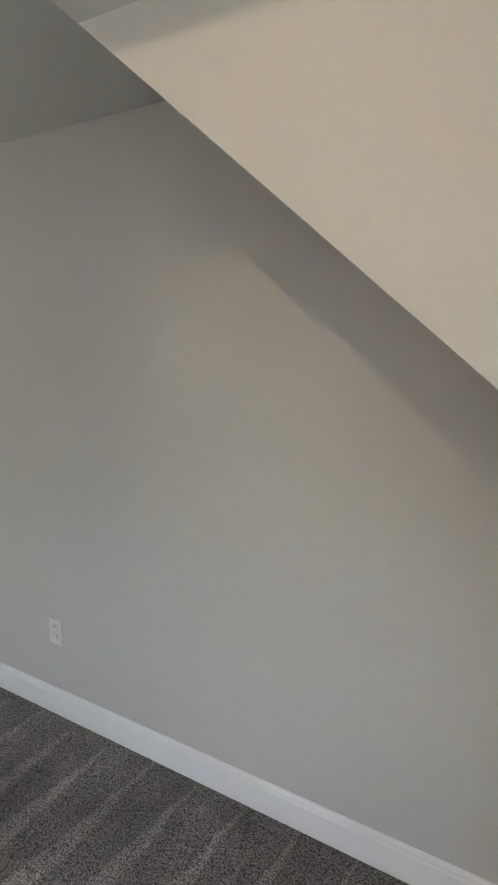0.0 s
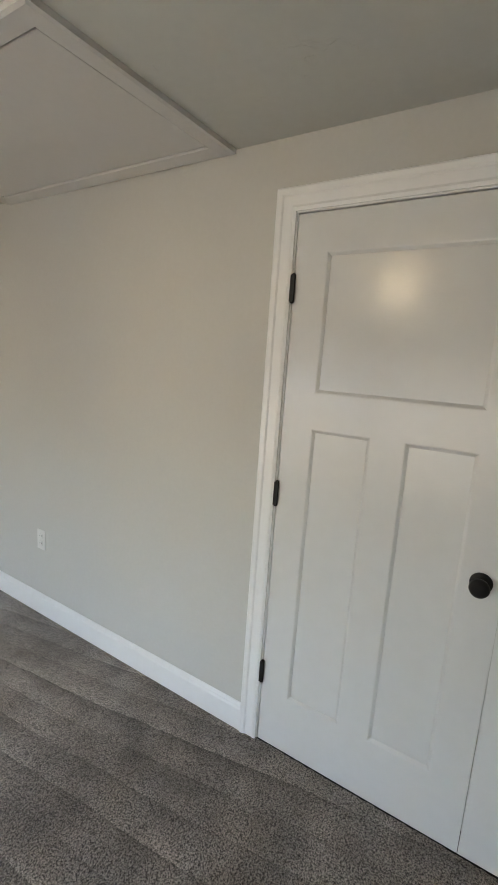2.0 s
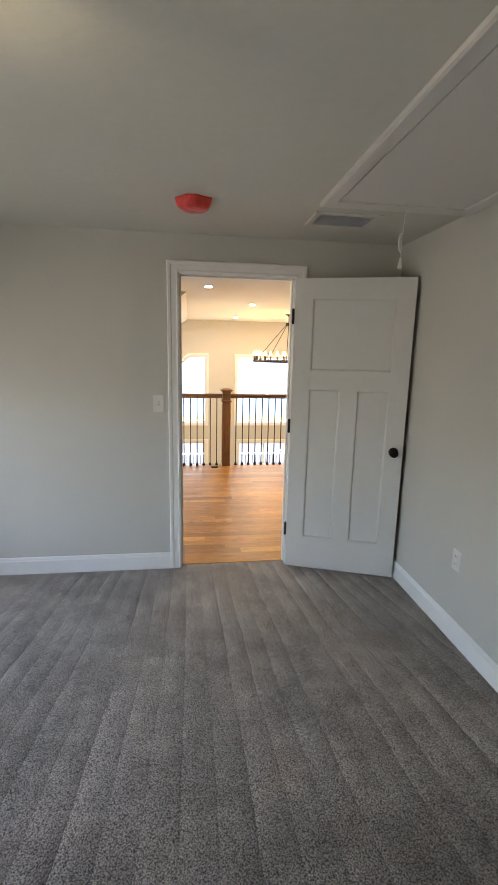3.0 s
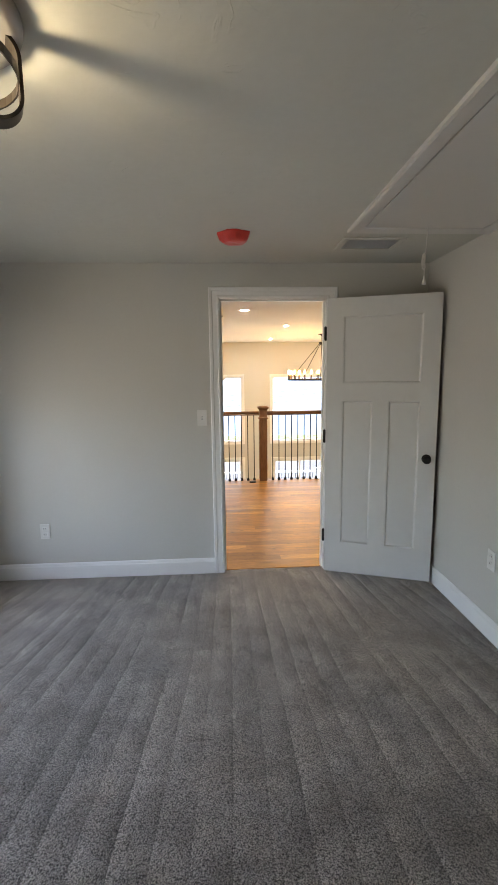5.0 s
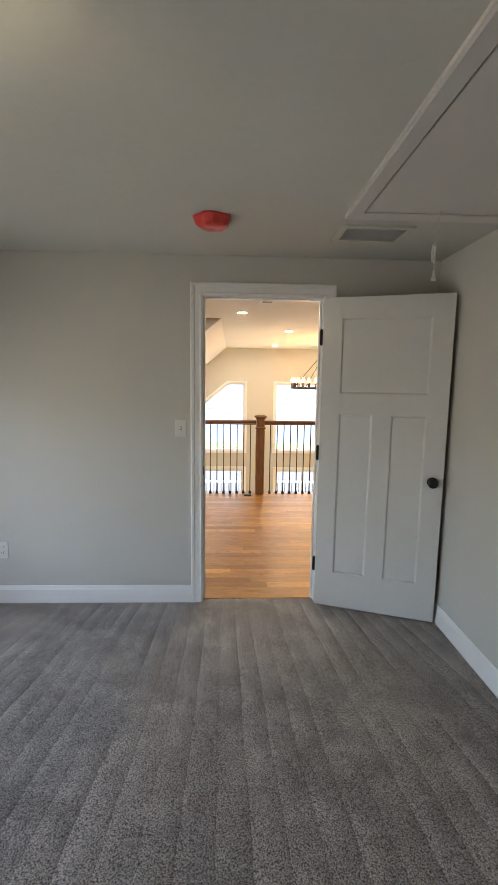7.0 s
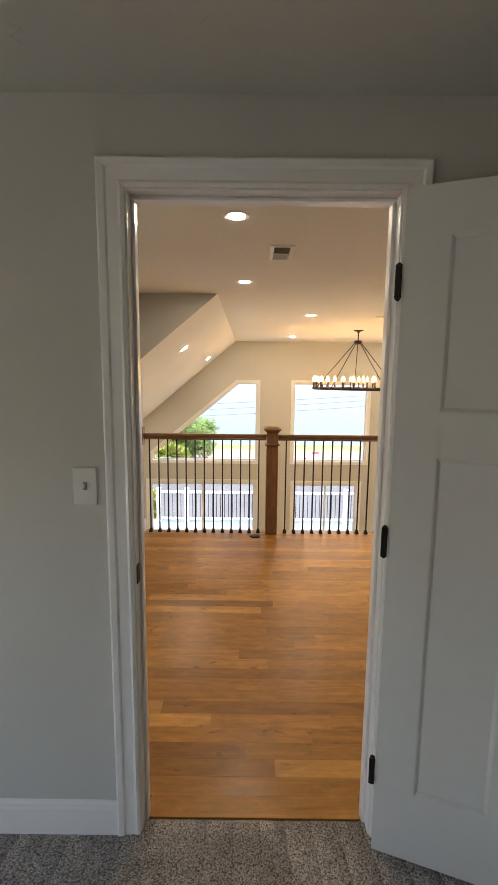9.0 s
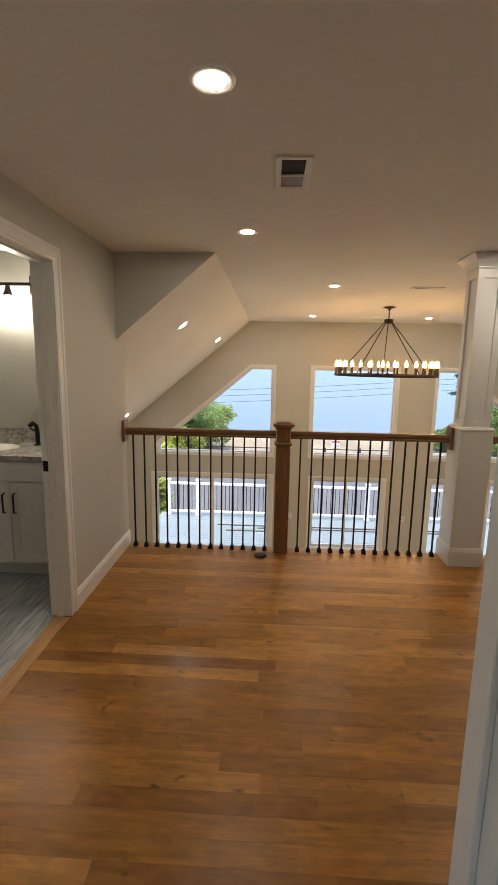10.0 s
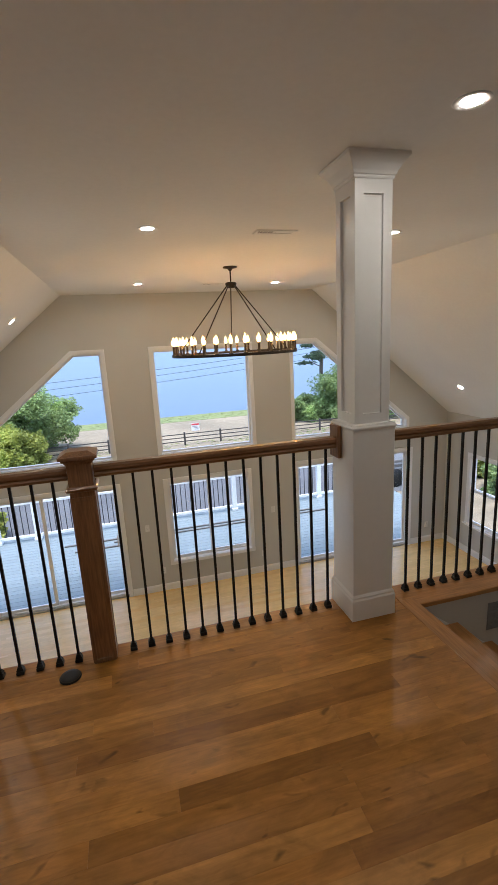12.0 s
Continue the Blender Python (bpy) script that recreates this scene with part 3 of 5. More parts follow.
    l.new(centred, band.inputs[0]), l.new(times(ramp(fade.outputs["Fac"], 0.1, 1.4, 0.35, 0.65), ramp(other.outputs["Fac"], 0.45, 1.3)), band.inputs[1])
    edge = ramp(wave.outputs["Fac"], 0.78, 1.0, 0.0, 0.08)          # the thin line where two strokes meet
    sep = n.new("ShaderNodeSeparateXYZ")
    l.new(tc.outputs["Object"], sep.inputs[0])
    run = n.new("ShaderNodeMath")           # strokes end on a ragged line across the room
    run.operation = "MULTIPLY_ADD"
    run.inputs[1].default_value = 0.5
    l.new(mid.outputs["Fac"], run.inputs[0]), l.new(sep.outputs["Y"], run.inputs[2])
    strokes = times(ramp(run.outputs[0], 1.0, 0.84, 2.12, 2.19), ramp(run.outputs[0], 1.14, 1.0, 0.93, 1.07))
    patch = n.new("ShaderNodeTexNoise")
    patch.inputs["Scale"].default_value, patch.inputs["Detail"].default_value, patch.inputs["Roughness"].default_value = 2.2, 5, 0.65
    l.new(tc.outputs["Object"], patch.inputs["Vector"])
    strokes = times(times(strokes, edge), ramp(patch.outputs["Fac"], 0.78, 1.2, 0.35, 0.65))
    # strokes pushed up to the end wall leave pale wedges, 0.195 m apart
    def calc(op, a, c):
        k = n.new("ShaderNodeMath")
        k.operation = op
        for i, q in enumerate((a, c)):
            if isinstance(q, float):
                k.inputs[i].default_value = q
            else:
                l.new(q, k.inputs[i])
        return k.outputs[0]
    wob = ramp(patch.outputs["Fac"], -0.02, 0.02, 0.3, 0.7)
    slant = calc("ADD", calc("SUBTRACT", sep.outputs["X"], calc("MULTIPLY", sep.outputs["Y"], 0.2)), wob)
    tri = calc("PINGPONG", calc("ADD", slant, 20.86), 0.0975)
    reach = ramp(calc("ADD", sep.outputs["Y"], wob), 0.085, 0.004, 3.35, 4.26)
    wedge = ramp(calc("SUBTRACT", reach, tri), 0.88, 1.38, -0.006, 0.006)
    far = ramp(sep.outputs["Y"], 0.0, 1.0, 3.25, 3.45)
    blend = calc("ADD", calc("MULTIPLY", wedge, far), calc("SUBTRACT", 1.0, far))
    plain = calc("SUBTRACT", 1.0, far)
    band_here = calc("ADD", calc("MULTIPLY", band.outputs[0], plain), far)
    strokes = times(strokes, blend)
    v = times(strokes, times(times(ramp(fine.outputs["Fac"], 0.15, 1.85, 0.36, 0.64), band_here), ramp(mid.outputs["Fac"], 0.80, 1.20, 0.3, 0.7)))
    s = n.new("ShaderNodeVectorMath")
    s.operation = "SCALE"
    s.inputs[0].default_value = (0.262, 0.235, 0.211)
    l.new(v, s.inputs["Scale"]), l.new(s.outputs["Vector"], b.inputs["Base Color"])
    u = n.new("ShaderNodeBump")
    u.inputs["Strength"].default_value, u.inputs["Distance"].default_value = 0.9, 0.008
    l.new(fine.outputs["Fac"], u.inputs["Height"]), l.new(u.outputs["Normal"], b.inputs["Normal"])
    # the pile: a fine uneven sheet
    x0, x1, y0, y1, step = BX0, BX1, -0.055, BY1, 0.014
    nx, ny = int((x1 - x0) / step) + 1, int((y1 - y0) / step) + 1
    xs, ys = np.linspace(x0, x1, nx), np.linspace(y0, y1, ny)
    gx, gy = np.meshgrid(xs, ys)
    rng = np.random.default_rng(4)
    gz = rng.uniform(-0.0045, 0.001, gx.shape)
    track = np.sin(gx * 31 + 1.4 * np.sin(gy * 1.7) + 0.6 * np.sin(gy * 5 + gx * 3))
    gz += 0.0008 * track
    gz[0, :] = -0.012
    verts = np.stack([gx, gy, gz], -1).reshape(-1, 3)
    i = np.arange(nx * ny).reshape(ny, nx)
    quads = np.stack([i[:-1, :-1], i[:-1, 1:], i[1:, 1:], i[1:, :-1]], -1).reshape(-1, 4)
    me = bpy.data.meshes.new("floor_carpet")
    me.vertices.add(len(verts))
    me.vertices.foreach_set("co", verts.ravel())
    me.loops.add(quads.size)
    me.loops.foreach_set("vertex_index", quads.ravel())
    me.polygons.add(len(quads))
    me.polygons.foreach_set("loop_start", np.arange(0, quads.size, 4))
    me.update(calc_edges=True)
    me.polygons.foreach_set("use_smooth", np.ones(len(quads), dtype=bool))
    me.materials.append(m)
    structure(new("floor_carpet", me), "grey cut-pile carpet with vacuum tracks", "carpet")


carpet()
structure(part("subfloor", box(BX0 - T, BX1, -0.06, BY1 + T, -0.06, -0.02), DARK), "dark subfloor below the carpet", "floor")

# ---- ceiling fittings of the bedroom ----
PALEG = mat("blue-grey grille enamel", (0.54, 0.55, 0.565), 0.6)
DAMPER = mat("tan damper plate", (0.25, 0.21, 0.175), 0.5)
HATCH = mat("white hatch paint", (0.61, 0.60, 0.575), 0.5, bump=0.04, bump_scale=120, grain=0.01)
t = thing("attic_hatch", "white framed attic hatch set flush in the bedroom ceiling", "attic hatch")
hx0, hx1, hy0, hy1 = BX0 + 0.004, -0.308, 0.742, 2.206
part("casing", sweep([(0, 0), (0, 0.016), (-0.010, 0.020), (-0.068, 0.014), (-0.072, 0.010), (-0.072, 0)], [(hx1, hy0, H), (hx1, hy1, H), (hx0, hy1, H), (hx0, hy0, H)], (0, 0, -1), closed=True), HATCH, t, "moulded white frame")
part("panel", bbox(hx0 + 0.078, hx1 - 0.078, hy0 + 0.078, hy1 - 0.078, H - 0.009, H - 0.001, 0.002), HATCH, t, "flat painted panel")
CX, CY = -0.708, 0.84
part("pull_cord", tube([(CX, CY + 0.02, H - 0.01), (CX, CY + 0.012, 2.22), (CX - 0.002, CY, 2.15), (CX + 0.001, CY, 2.03)], 0.0022), PLASTIC, t, "short white pull cord")
part("cord_loop", tube([(CX, CY, 2.152), (CX + 0.011, CY, 2.143), (CX + 0.015, CY, 2.11), (CX + 0.011, CY, 2.075), (CX + 0.003, CY, 2.066), (CX - 0.001, CY, 2.078), (CX + 0.003, CY, 2.10), (CX + 0.002, CY, 2.14)], 0.0048, 6), PLASTIC, t, "knotted loop of white cord")
part("cord_grip", lathe([(0.0, 1.988), (0.011, 1.990), (0.0105, 2.0), (0.006, 2.022), (0.0045, 2.035), (0.0, 2.038)], 12, centre=(CX + 0.001, CY, 0)), PLASTIC, t, "small flared plastic grip")

t = thing("ceiling_register", "grey louvred air return set in a pale ceiling frame", "air vent")
rx0, rx1, ry0, ry1 = -0.70, -0.325, 0.36, 0.62
part("frame", sweep([(0, 0), (0, 0.006), (-0.008, 0.010), (-0.034, 0.008), (-0.036, 0)], [(rx1, ry0, H), (rx1, ry1, H), (rx0, ry1, H), (rx0, ry0, H)], (0, 0, -1), closed=True), CEILB, t)
part("backing", box(rx0 + 0.035, rx1 - 0.035, ry0 + 0.035, ry1 - 0.035, H - 0.002, H - 0.0005), PALEG, t)
for i in range(27):
    y = ry0 + 0.037 + i * 0.0069
    part("slat", prism([(y, H - 0.003), (y + 0.0062, H - 0.0048), (y + 0.0062, H - 0.006), (y, H - 0.0042)], "x", rx0 + 0.034, rx1 - 0.034), PALEG, t)

RED = mat("red translucent plastic cover", (0.64, 0.048, 0.038), 0.28, grain=0.15, scale=14, bump=0.8, bump_scale=28)
t = thing("smoke_detector", "smoke detector under a red plastic dust cover", "smoke detector", (0.312, 0.668, H))
cover = lathe([(0.0, -0.047), (0.030, -0.050), (0.060, -0.049), (0.078, -0.036), (0.088, -0.014), (0.092, -0.002), (0.090, -0.0005)], 22)
for v in cover.verts:
    a = math.atan2(v.co.y, v.co.x)
    k = 1 + 0.06 * math.sin(5 * a + 1) + 0.035 * math.sin(8 * a) + 0.02 * math.sin(13 * a + v.co.z * 90)
    v.co.x *= k
    v.co.y *= k
part("dust_cover", cover, RED, t, "crumpled red plastic dust cover")
part("detector_base", lathe([(0.052, -0.034), (0.056, -0.028), (0.056, -0.001)], 24), PLASTIC, t)

# flush cage light
BULB = glow("warm lamp glass", (1.0, 0.80, 0.50), 30.0)
t = thing("ceiling_light", "dark bronze cage ceiling light with crossed rings", "ceiling light", (1.018, 2.235, H))
part("canopy", lathe([(0.0, -0.026), (0.18, -0.026), (0.205, -0.020), (0.21, -0.008), (0.21, -0.0005)], 48), mat("brushed nickel canopy", (0.30, 0.29, 0.275), 0.4, metal=0.5), t, "round metal canopy")


def strap(points, a, b, axis):
    """A flat strap along points, b wide along axis and a thick."""
    bm, rings, k = bmesh.new(), [], len(points)
    ax = Vector(axis).normalized()
    for i, p in enumerate(points):
        d = (Vector(points[(i + 1) % k]) - Vector(points[i - 1])).normalized()
        s = d.cross(ax).normalized()
        rings.append([bm.verts.new(Vector(p) + s * u + ax * w) for u, w in ((a / 2, b / 2), (-a / 2, b / 2), (-a / 2, -b / 2), (a / 2, -b / 2))])
    for i in range(k):
        r, s = rings[i], rings[(i + 1) % k]
        for j in range(4):
            bm.faces.new((r[j], r[(j + 1) % 4], s[(j + 1) % 4], s[j]))
    bmesh.ops.recalc_face_normals(bm, faces=list(bm.faces))
    return bm


def rounded(w, h, r, n=6):
    out = []
    for cx, cz, a0 in ((w - r, -r, 0), (-w + r, -r, 90), (-w + r, -h + r, 180), (w - r, -h + r, 270)):
        for i in range(n + 1):
            a = radians(a0 + 90 * i / n)
            out.append((cx + r * math.cos(a), cz + r * math.sin(a)))
    return out


for turn in (26, 116):
    c, s = math.cos(radians(turn)), math.sin(radians(turn))
    part("cage_strap", strap([(c * u, s * u, z - 0.012) for u, z in rounded(0.195, 0.185, 0.055, 14)], 0.008, 0.050, (-s, c, 0)), BRONZE, t)
for turn in (71, 161):
    c, s = math.cos(radians(turn)), math.sin(radians(turn))
    for off in (-0.07, 0.07):
        part("cage_ring", strap([(c * (off + 0.06 * math.cos(a)) , s * (off + 0.06 * math.cos(a)), -0.106 + 0.068 * math.sin(a)) for a in np.linspace(0, 6.2832, 29)[:-1]], 0.004, 0.014, (-s, c, 0)), BRONZE, t)
part("cage_hoop", strap([(0.192 * math.cos(a), 0.192 * math.sin(a), -0.106) for a in np.linspace(0, 6.2832, 41)[:-1]], 0.004, 0.02, (0, 0, 1)), BRONZE, t)
socket = part("socket", lathe([(0.014, -0.072), (0.019, -0.066), (0.019, -0.024)], 16), BRONZE, t)
part("bulb", lathe([(0.0, -0.150), (0.016, -0.147), (0.028, -0.134), (0.030, -0.118), (0.020, -0.092), (0.012, -0.072)], 16), BULB, socket, "lit warm bulb")


# ---- outlets and switches ----
def wall_plate(name, at, turn, label, kind_of):
    t = thing(name, label, kind_of, at, turn)
    part("plate", bbox(-0.036, 0.036, 0, 0.006, -0.058, 0.058, 0.003, 2), PLASTIC, t)
    if kind_of == "outlet":
        for z in (-0.022, 0.022):
            r = part("receptacle", bbox(-0.017, 0.017, 0.005, 0.008, z - 0.015, z + 0.015, 0.003), PLASTIC, t)
            for x in (-0.007, 0.007):
                part("slot", box(x - 0.0012, x + 0.0012, 0.0078, 0.0084, z - 0.002, z + 0.007), DARK, r)
    else:
        part("toggle", bbox(-0.005, 0.005, 0.005, 0.016, -0.006, 0.012, 0.002), PLASTIC, t)
        part("toggle_slot", box(-0.006, 0.006, 0.0055, 0.0065, -0.0125, 0.0125), GRILLE, t)
    return t


for at, turn in (((1.74, 0, 0.373), 0), ((-0.634, BY1, 0.40), 180), ((-0.236, BY1, 0.398), 180), ((BX0, 0.98, 0.46), -90)):
    wall_plate("wall_outlet", at, turn, "white duplex outlet on the greige bedroom wall", "outlet")
wall_plate("light_switch", (0.547, 0, 1.207), 0, "white toggle switch beside the bedroom door", "switch")
for at in ((-0.71, YG, -2.277), (-2.52, YG, -2.277), (-5.95, YG, -2.28)):
    wall_plate("wall_outlet", at, 0, "white duplex outlet low on the gable wall", "outlet")
for at in ((-0.508, YG, -1.466), (-2.732, YG, -1.466)):
    wall_plate("light_switch", at, 0, "white toggle switch beside the patio door", "switch")


# ---- recessed lights ----
LENS = glow("warm light lens", (1.0, 0.87, 0.69), 63.0)
first = None
def downlight(at, tilt=0):
    global first
    m = pose(*at, 0, tilt, 0)
    if first is None:
        first = thing("recessed_light", "lit round white recessed ceiling light", "recessed light", group="recessed ceiling lights")
        part("trim_ring", lathe([(0.040, -0.002), (0.050, -0.004), (0.058, -0.006), (0.064, -0.005), (0.067, -0.0005), (0.040, -0.0005)], 36), WHITE, first, "white trim ring")
        part("lens", lathe([(0.0, -0.003), (0.040, -0.003), (0.040, -0.0008)], 36), LENS, first, "glowing lens")
        first.matrix_world = m
        return first
    return copy_thing(first, m)


for x, y in ((0.125, -0.925), (0.103, -2.398), (-1.692, -2.42), (-0.67, -4.27), (-2.60, -4.32), (-0.71, -7.12), (-2.60, -7.24)):
    downlight((x, y, H))
ang = math.degrees(math.atan(S))
for x, y in ((0.852, -4.21), (0.842, -7.18), (2.385, -7.03), (2.385, -4.21)):
    downlight((x, y, slope_l(x)), ang)
    downlight((mir(x) + 0.076, y, slope_r(mir(x) + 0.076)), -ang)


# ---- registers of loft and great room ----
def register(x0, x1, y0, y1, label, cells):
    t = thing("ceiling_vent", label, "air vent")
    part("frame", sweep([(0, 0), (0, 0.004), (-0.006, 0.009), (-0.026, 0.007), (-0.028, 0)], [(x1, y0, H), (x1, y1, H), (x0, y1, H), (x0, y0, H)], (0, 0, -1), closed=True), WHITE, t, "white metal frame")
    for a, b, c, d, m in cells:
        part("damper", box(a, b, c, d, H - 0.003, H - 0.001), m, t)
    return t


t = register(-0.204, -0.055, -1.715, -1.388, "white ceiling register with an open dark damper", [(-0.178, -0.081, -1.56, -1.414, DARK), (-0.178, -0.081, -1.689, -1.56, DAMPER)])
part("bar", bbox(-0.178, -0.081, -1.565, -1.553, H - 0.010, H - 0.002, 0.002), WHITE, t)
for x0, x1, y0, y1 in ((-1.77, -1.45, -4.39, -4.27), (-1.85, -1.55, -7.34, -7.22)):
    t = register(x0, x1, y0, y1, "white slotted ceiling register above the great room", [(x0 + 0.026, (x0 + x1) / 2 - 0.01, y0 + 0.026, y1 - 0.026, WHITE), ((x0 + x1) / 2 + 0.01, x1 - 0.026, y0 + 0.026, y1 - 0.026, DARK)])
    for k in range(6):
        x = (x0 + x1) / 2 + 0.02 + k * ((x1 - x0) / 2 - 0.06) / 5
        part("louvre", box(x - 0.002, x + 0.002, y0 + 0.026, y1 - 0.026, H - 0.008, H - 0.003), WHITE, t)


# ---- railing ----
RY = -3.042
RAILP = [(-0.024, 0.0), (-0.028, 0.012), (-0.022, 0.022), (-0.031, 0.034), (-0.030, 0.048), (-0.020, 0.057), (0.020, 0.057), (0.030, 0.048), (0.031, 0.034), (0.022, 0.022), (0.028, 0.012), (0.024, 0.0)]


def shoe(x):
    """A square iron foot: a low block, a step, a tapering neck and a collar."""
    bm, rings = bmesh.new(), []
    for r, z in ((0.0155, -0.004), (0.0175, -0.001), (0.0175, 0.011), (0.0140, 0.015), (0.0160, 0.018), (0.0150, 0.023), (0.0105, 0.031), (0.0095, 0.037)):
        rings.append([bm.verts.new((x + r * u, RY + r * v, z)) for u, v in ((1, -1), (1, 1), (-1, 1), (-1, -1))])
    for a, b in zip(rings, rings[1:]):
        for i in range(4):
            bm.faces.new((a[i], a[(i + 1) % 4], b[(i + 1) % 4], b[i]))
    bm.faces.new(rings[-1])
    return bm


def baluster(parent, x):
    b = part("baluster", box(x - 0.0061, x + 0.0061, RY - 0.0061, RY + 0.0061, 0.004, 0.945), BLACK, parent)
    part("shoe", shoe(x), BLACK, b)


def rosette(parent, x, face):
    part("rosette", bbox(min(x, x + face * 0.022), max(x, x + face * 0.022), RY - 0.05, RY + 0.052, 0.885, 1.058, 0.006, 2), OAKPOST, parent, "oak end block")


t = thing("railing", "oak loft railing with black iron balusters and a square newel post", "railing")
part("handrail", sweep(RAILP, [(1.088, RY, 0.938), (-0.112, RY, 0.938)], (0, 0, 1)), OAKRAIL, t, "stained oak handrail")
part("handrail", sweep(RAILP, [(-0.228, RY, 0.938), (-1.445, RY, 0.938)], (0, 0, 1)), OAKRAIL, t, "stained oak handrail")
rosette(t, 1.107, -1), rosette(t, -1.466, 1)
for k in range(13):
    baluster(t, 1.034 - k * 0.0896)
    baluster(t, -0.308 - k * 0.0907)
cx, cy = -0.170, RY
post = part("newel_post", bbox(cx - 0.054, cx + 0.054, cy - 0.054, cy + 0.054, -0.005, 1.035, 0.003), OAKPOST, t, "stained oak square newel post")
for sx, sy in ((1, 0), (-1, 0), (0, 1), (0, -1)):        # applied frames leave a shallow panel on each face
    n = Vector((sx, sy, 0))
    s = Vector((-sy, sx, 0))
    c = Vector((cx, cy, 0)) + n * 0.054
    path = [c - s * 0.054 + Vector((0, 0, 0.004)), c - s * 0.054 + Vector((0, 0, 0.86)), c + s * 0.054 + Vector((0, 0, 0.86)), c + s * 0.054 + Vector((0, 0, 0.004))]
    part("face_frame", sweep([(0, 0), (0, 0.0025), (-0.015, 0.0025), (-0.018, 0)], path, n, closed=True), OAKPOST, post)
square = lambda r, z: [(cx + r, cy - r, z), (cx + r, cy + r, z), (cx - r, cy + r, z), (cx - r, cy - r, z)]
part("collar", sweep([(0, 0), (-0.008, 0.004), (-0.014, 0.016), (-0.006, 0.024), (0, 0.026)], square(0.057, 0.885), (0, 0, 1), closed=True), OAKPOST, post)
part("cap_moulding", sweep([(0.02, 0), (0, 0), (-0.006, 0.010), (-0.018, 0.022), (-0.018, 0.03), (0.02, 0.03)], square(0.054, 1.012), (0, 0, 1), closed=True), OAKPOST, post)
cap = box(cx - 0.083, cx + 0.083, cy - 0.083, cy + 0.083, 1.040, 1.056)
part("cap", bevel(cap, 0.004, 2), OAKPOST, post)
py = bmesh.new()
base_ring = [py.verts.new(p) for p in square(0.078, 1.056)]
top_ring = [py.verts.new(p) for p in square(0.045, 1.072)]
py.faces.new(top_ring)
for i in range(4):
    py.faces.new((base_ring[i], base_ring[(i + 1) % 4], top_ring[(i + 1) % 4], top_ring[i]))
part("cap_top", py, OAKPOST, post)

t = thing("railing", "oak handrail with black iron balusters above the stairwell", "railing")
part("handrail", sweep(RAILP, [(-1.70, RY, 0.938), (-5.0, RY, 0.938)], (0, 0, 1)), OAKRAIL, t, "stained oak handrail")
for k in range(35):
    baluster(t, -1.903 - k * 0.0900)


# ---- column ----
t = thing("column", "white square column with recessed panels and a crown capital", "column")
cx, cy = -1.588, -2.993
sq = lambda r, z: [(cx + r, cy - r, z), (cx + r, cy + r, z), (cx - r, cy + r, z), (cx - r, cy - r, z)]
part("lower_shaft", bbox(cx - 0.118, cx + 0.118, cy - 0.118, cy + 0.118, -0.005, 1.075, 0.003), WHITE, t)
part("upper_shaft", bbox(cx - 0.083, cx + 0.083, cy - 0.083, cy + 0.083, 1.07, H - 0.03, 0.002), WHITE, t)
part("plinth", sweep([(0.01, 0), (-0.012, 0), (-0.012, 0.118), (-0.008, 0.128), (-0.008, 0.136), (0, 0.150), (0.01, 0.150)], sq(0.1175, -0.005), (0, 0, 1), closed=True), WHITE, t)
part("band", sweep([(0.03, 0), (-0.002, 0), (-0.006, 0.004), (-0.007, 0.012), (-0.002, 0.018), (0.006, 0.026), (0.03, 0.030)], sq(0.118, 1.05), (0, 0, 1), closed=True), WHITE, t)
part("capital", sweep([(0.01, 0), (-0.004, 0), (-0.007, 0.008), (-0.007, 0.014), (-0.012, 0.018), (-0.016, 0.030), (-0.032, 0.056), (-0.052, 0.080), (-0.057, 0.086), (-0.057, 0.099), (0.01, 0.099)], sq(0.096, H - 0.100), (0, 0, 1), closed=True), WHITE, t)
FR, CORE, ZA, ZB = 0.096, 0.083, 1.078, H - 0.098
for sx, sy in ((1, 0), (-1, 0), (0, 1), (0, -1)):          # stiles and rails round a sunk panel on each face
    n, q = Vector((sx, sy, 0)), Vector((-sy, sx, 0))
    w = FR if sx else CORE
    bm = bmesh.new()
    for u0, u1, z0, z1 in ((-w, -FR + 0.046, ZA, ZB), (FR - 0.046, w, ZA, ZB), (-FR + 0.046, FR - 0.046, ZA, ZA + 0.05), (-FR + 0.046, FR - 0.046, ZB - 0.062, ZB)):
        ends = [Vector((cx, cy, 0)) + n * d + q * u for d in (CORE - 0.001, FR) for u in (u0, u1)]
        box(min(p.x for p in ends), max(p.x for p in ends), min(p.y for p in ends), max(p.y for p in ends), z0, z1, bm)
    part("panel_frame", bm, WHITE, t)


# ---- chandelier ----
t = thing("chandelier", "dark bronze ring chandelier with lit candle bulbs", "chandelier", (-1.625, -5.88, 0))
SHELL = glow("amber bulb glass", (1.0, 0.56, 0.14), 2.6)
SHELL.node_tree.nodes["Principled BSDF"].inputs["Alpha"].default_value = 0.4
FLAME = glow("candle bulb glass", (1.0, 0.58, 0.22), 62.0)
part("canopy", lathe([(0.0, H - 0.045), (0.012, H - 0.043), (0.03, H - 0.022), (0.075, H - 0.012), (0.078, H - 0.001)], 28), BRONZE, t)
part("stem", tube([(0, 0, 2.12), (0, 0, H - 0.03)], 0.008), BRONZE, t)
part("hub", lathe([(0.0, 2.075), (0.045, 2.08), (0.055, 2.095), (0.062, 2.125), (0.05, 2.135), (0.0, 2.138)], 28), BRONZE, t)
part("ring", strap([(0.668 * math.cos(a), 0.668 * math.sin(a), 1.387) for a in np.linspace(0, 6.2832, 73)[:-1]], 0.045, 0.028, (0, 0, 1)), BRONZE, t)
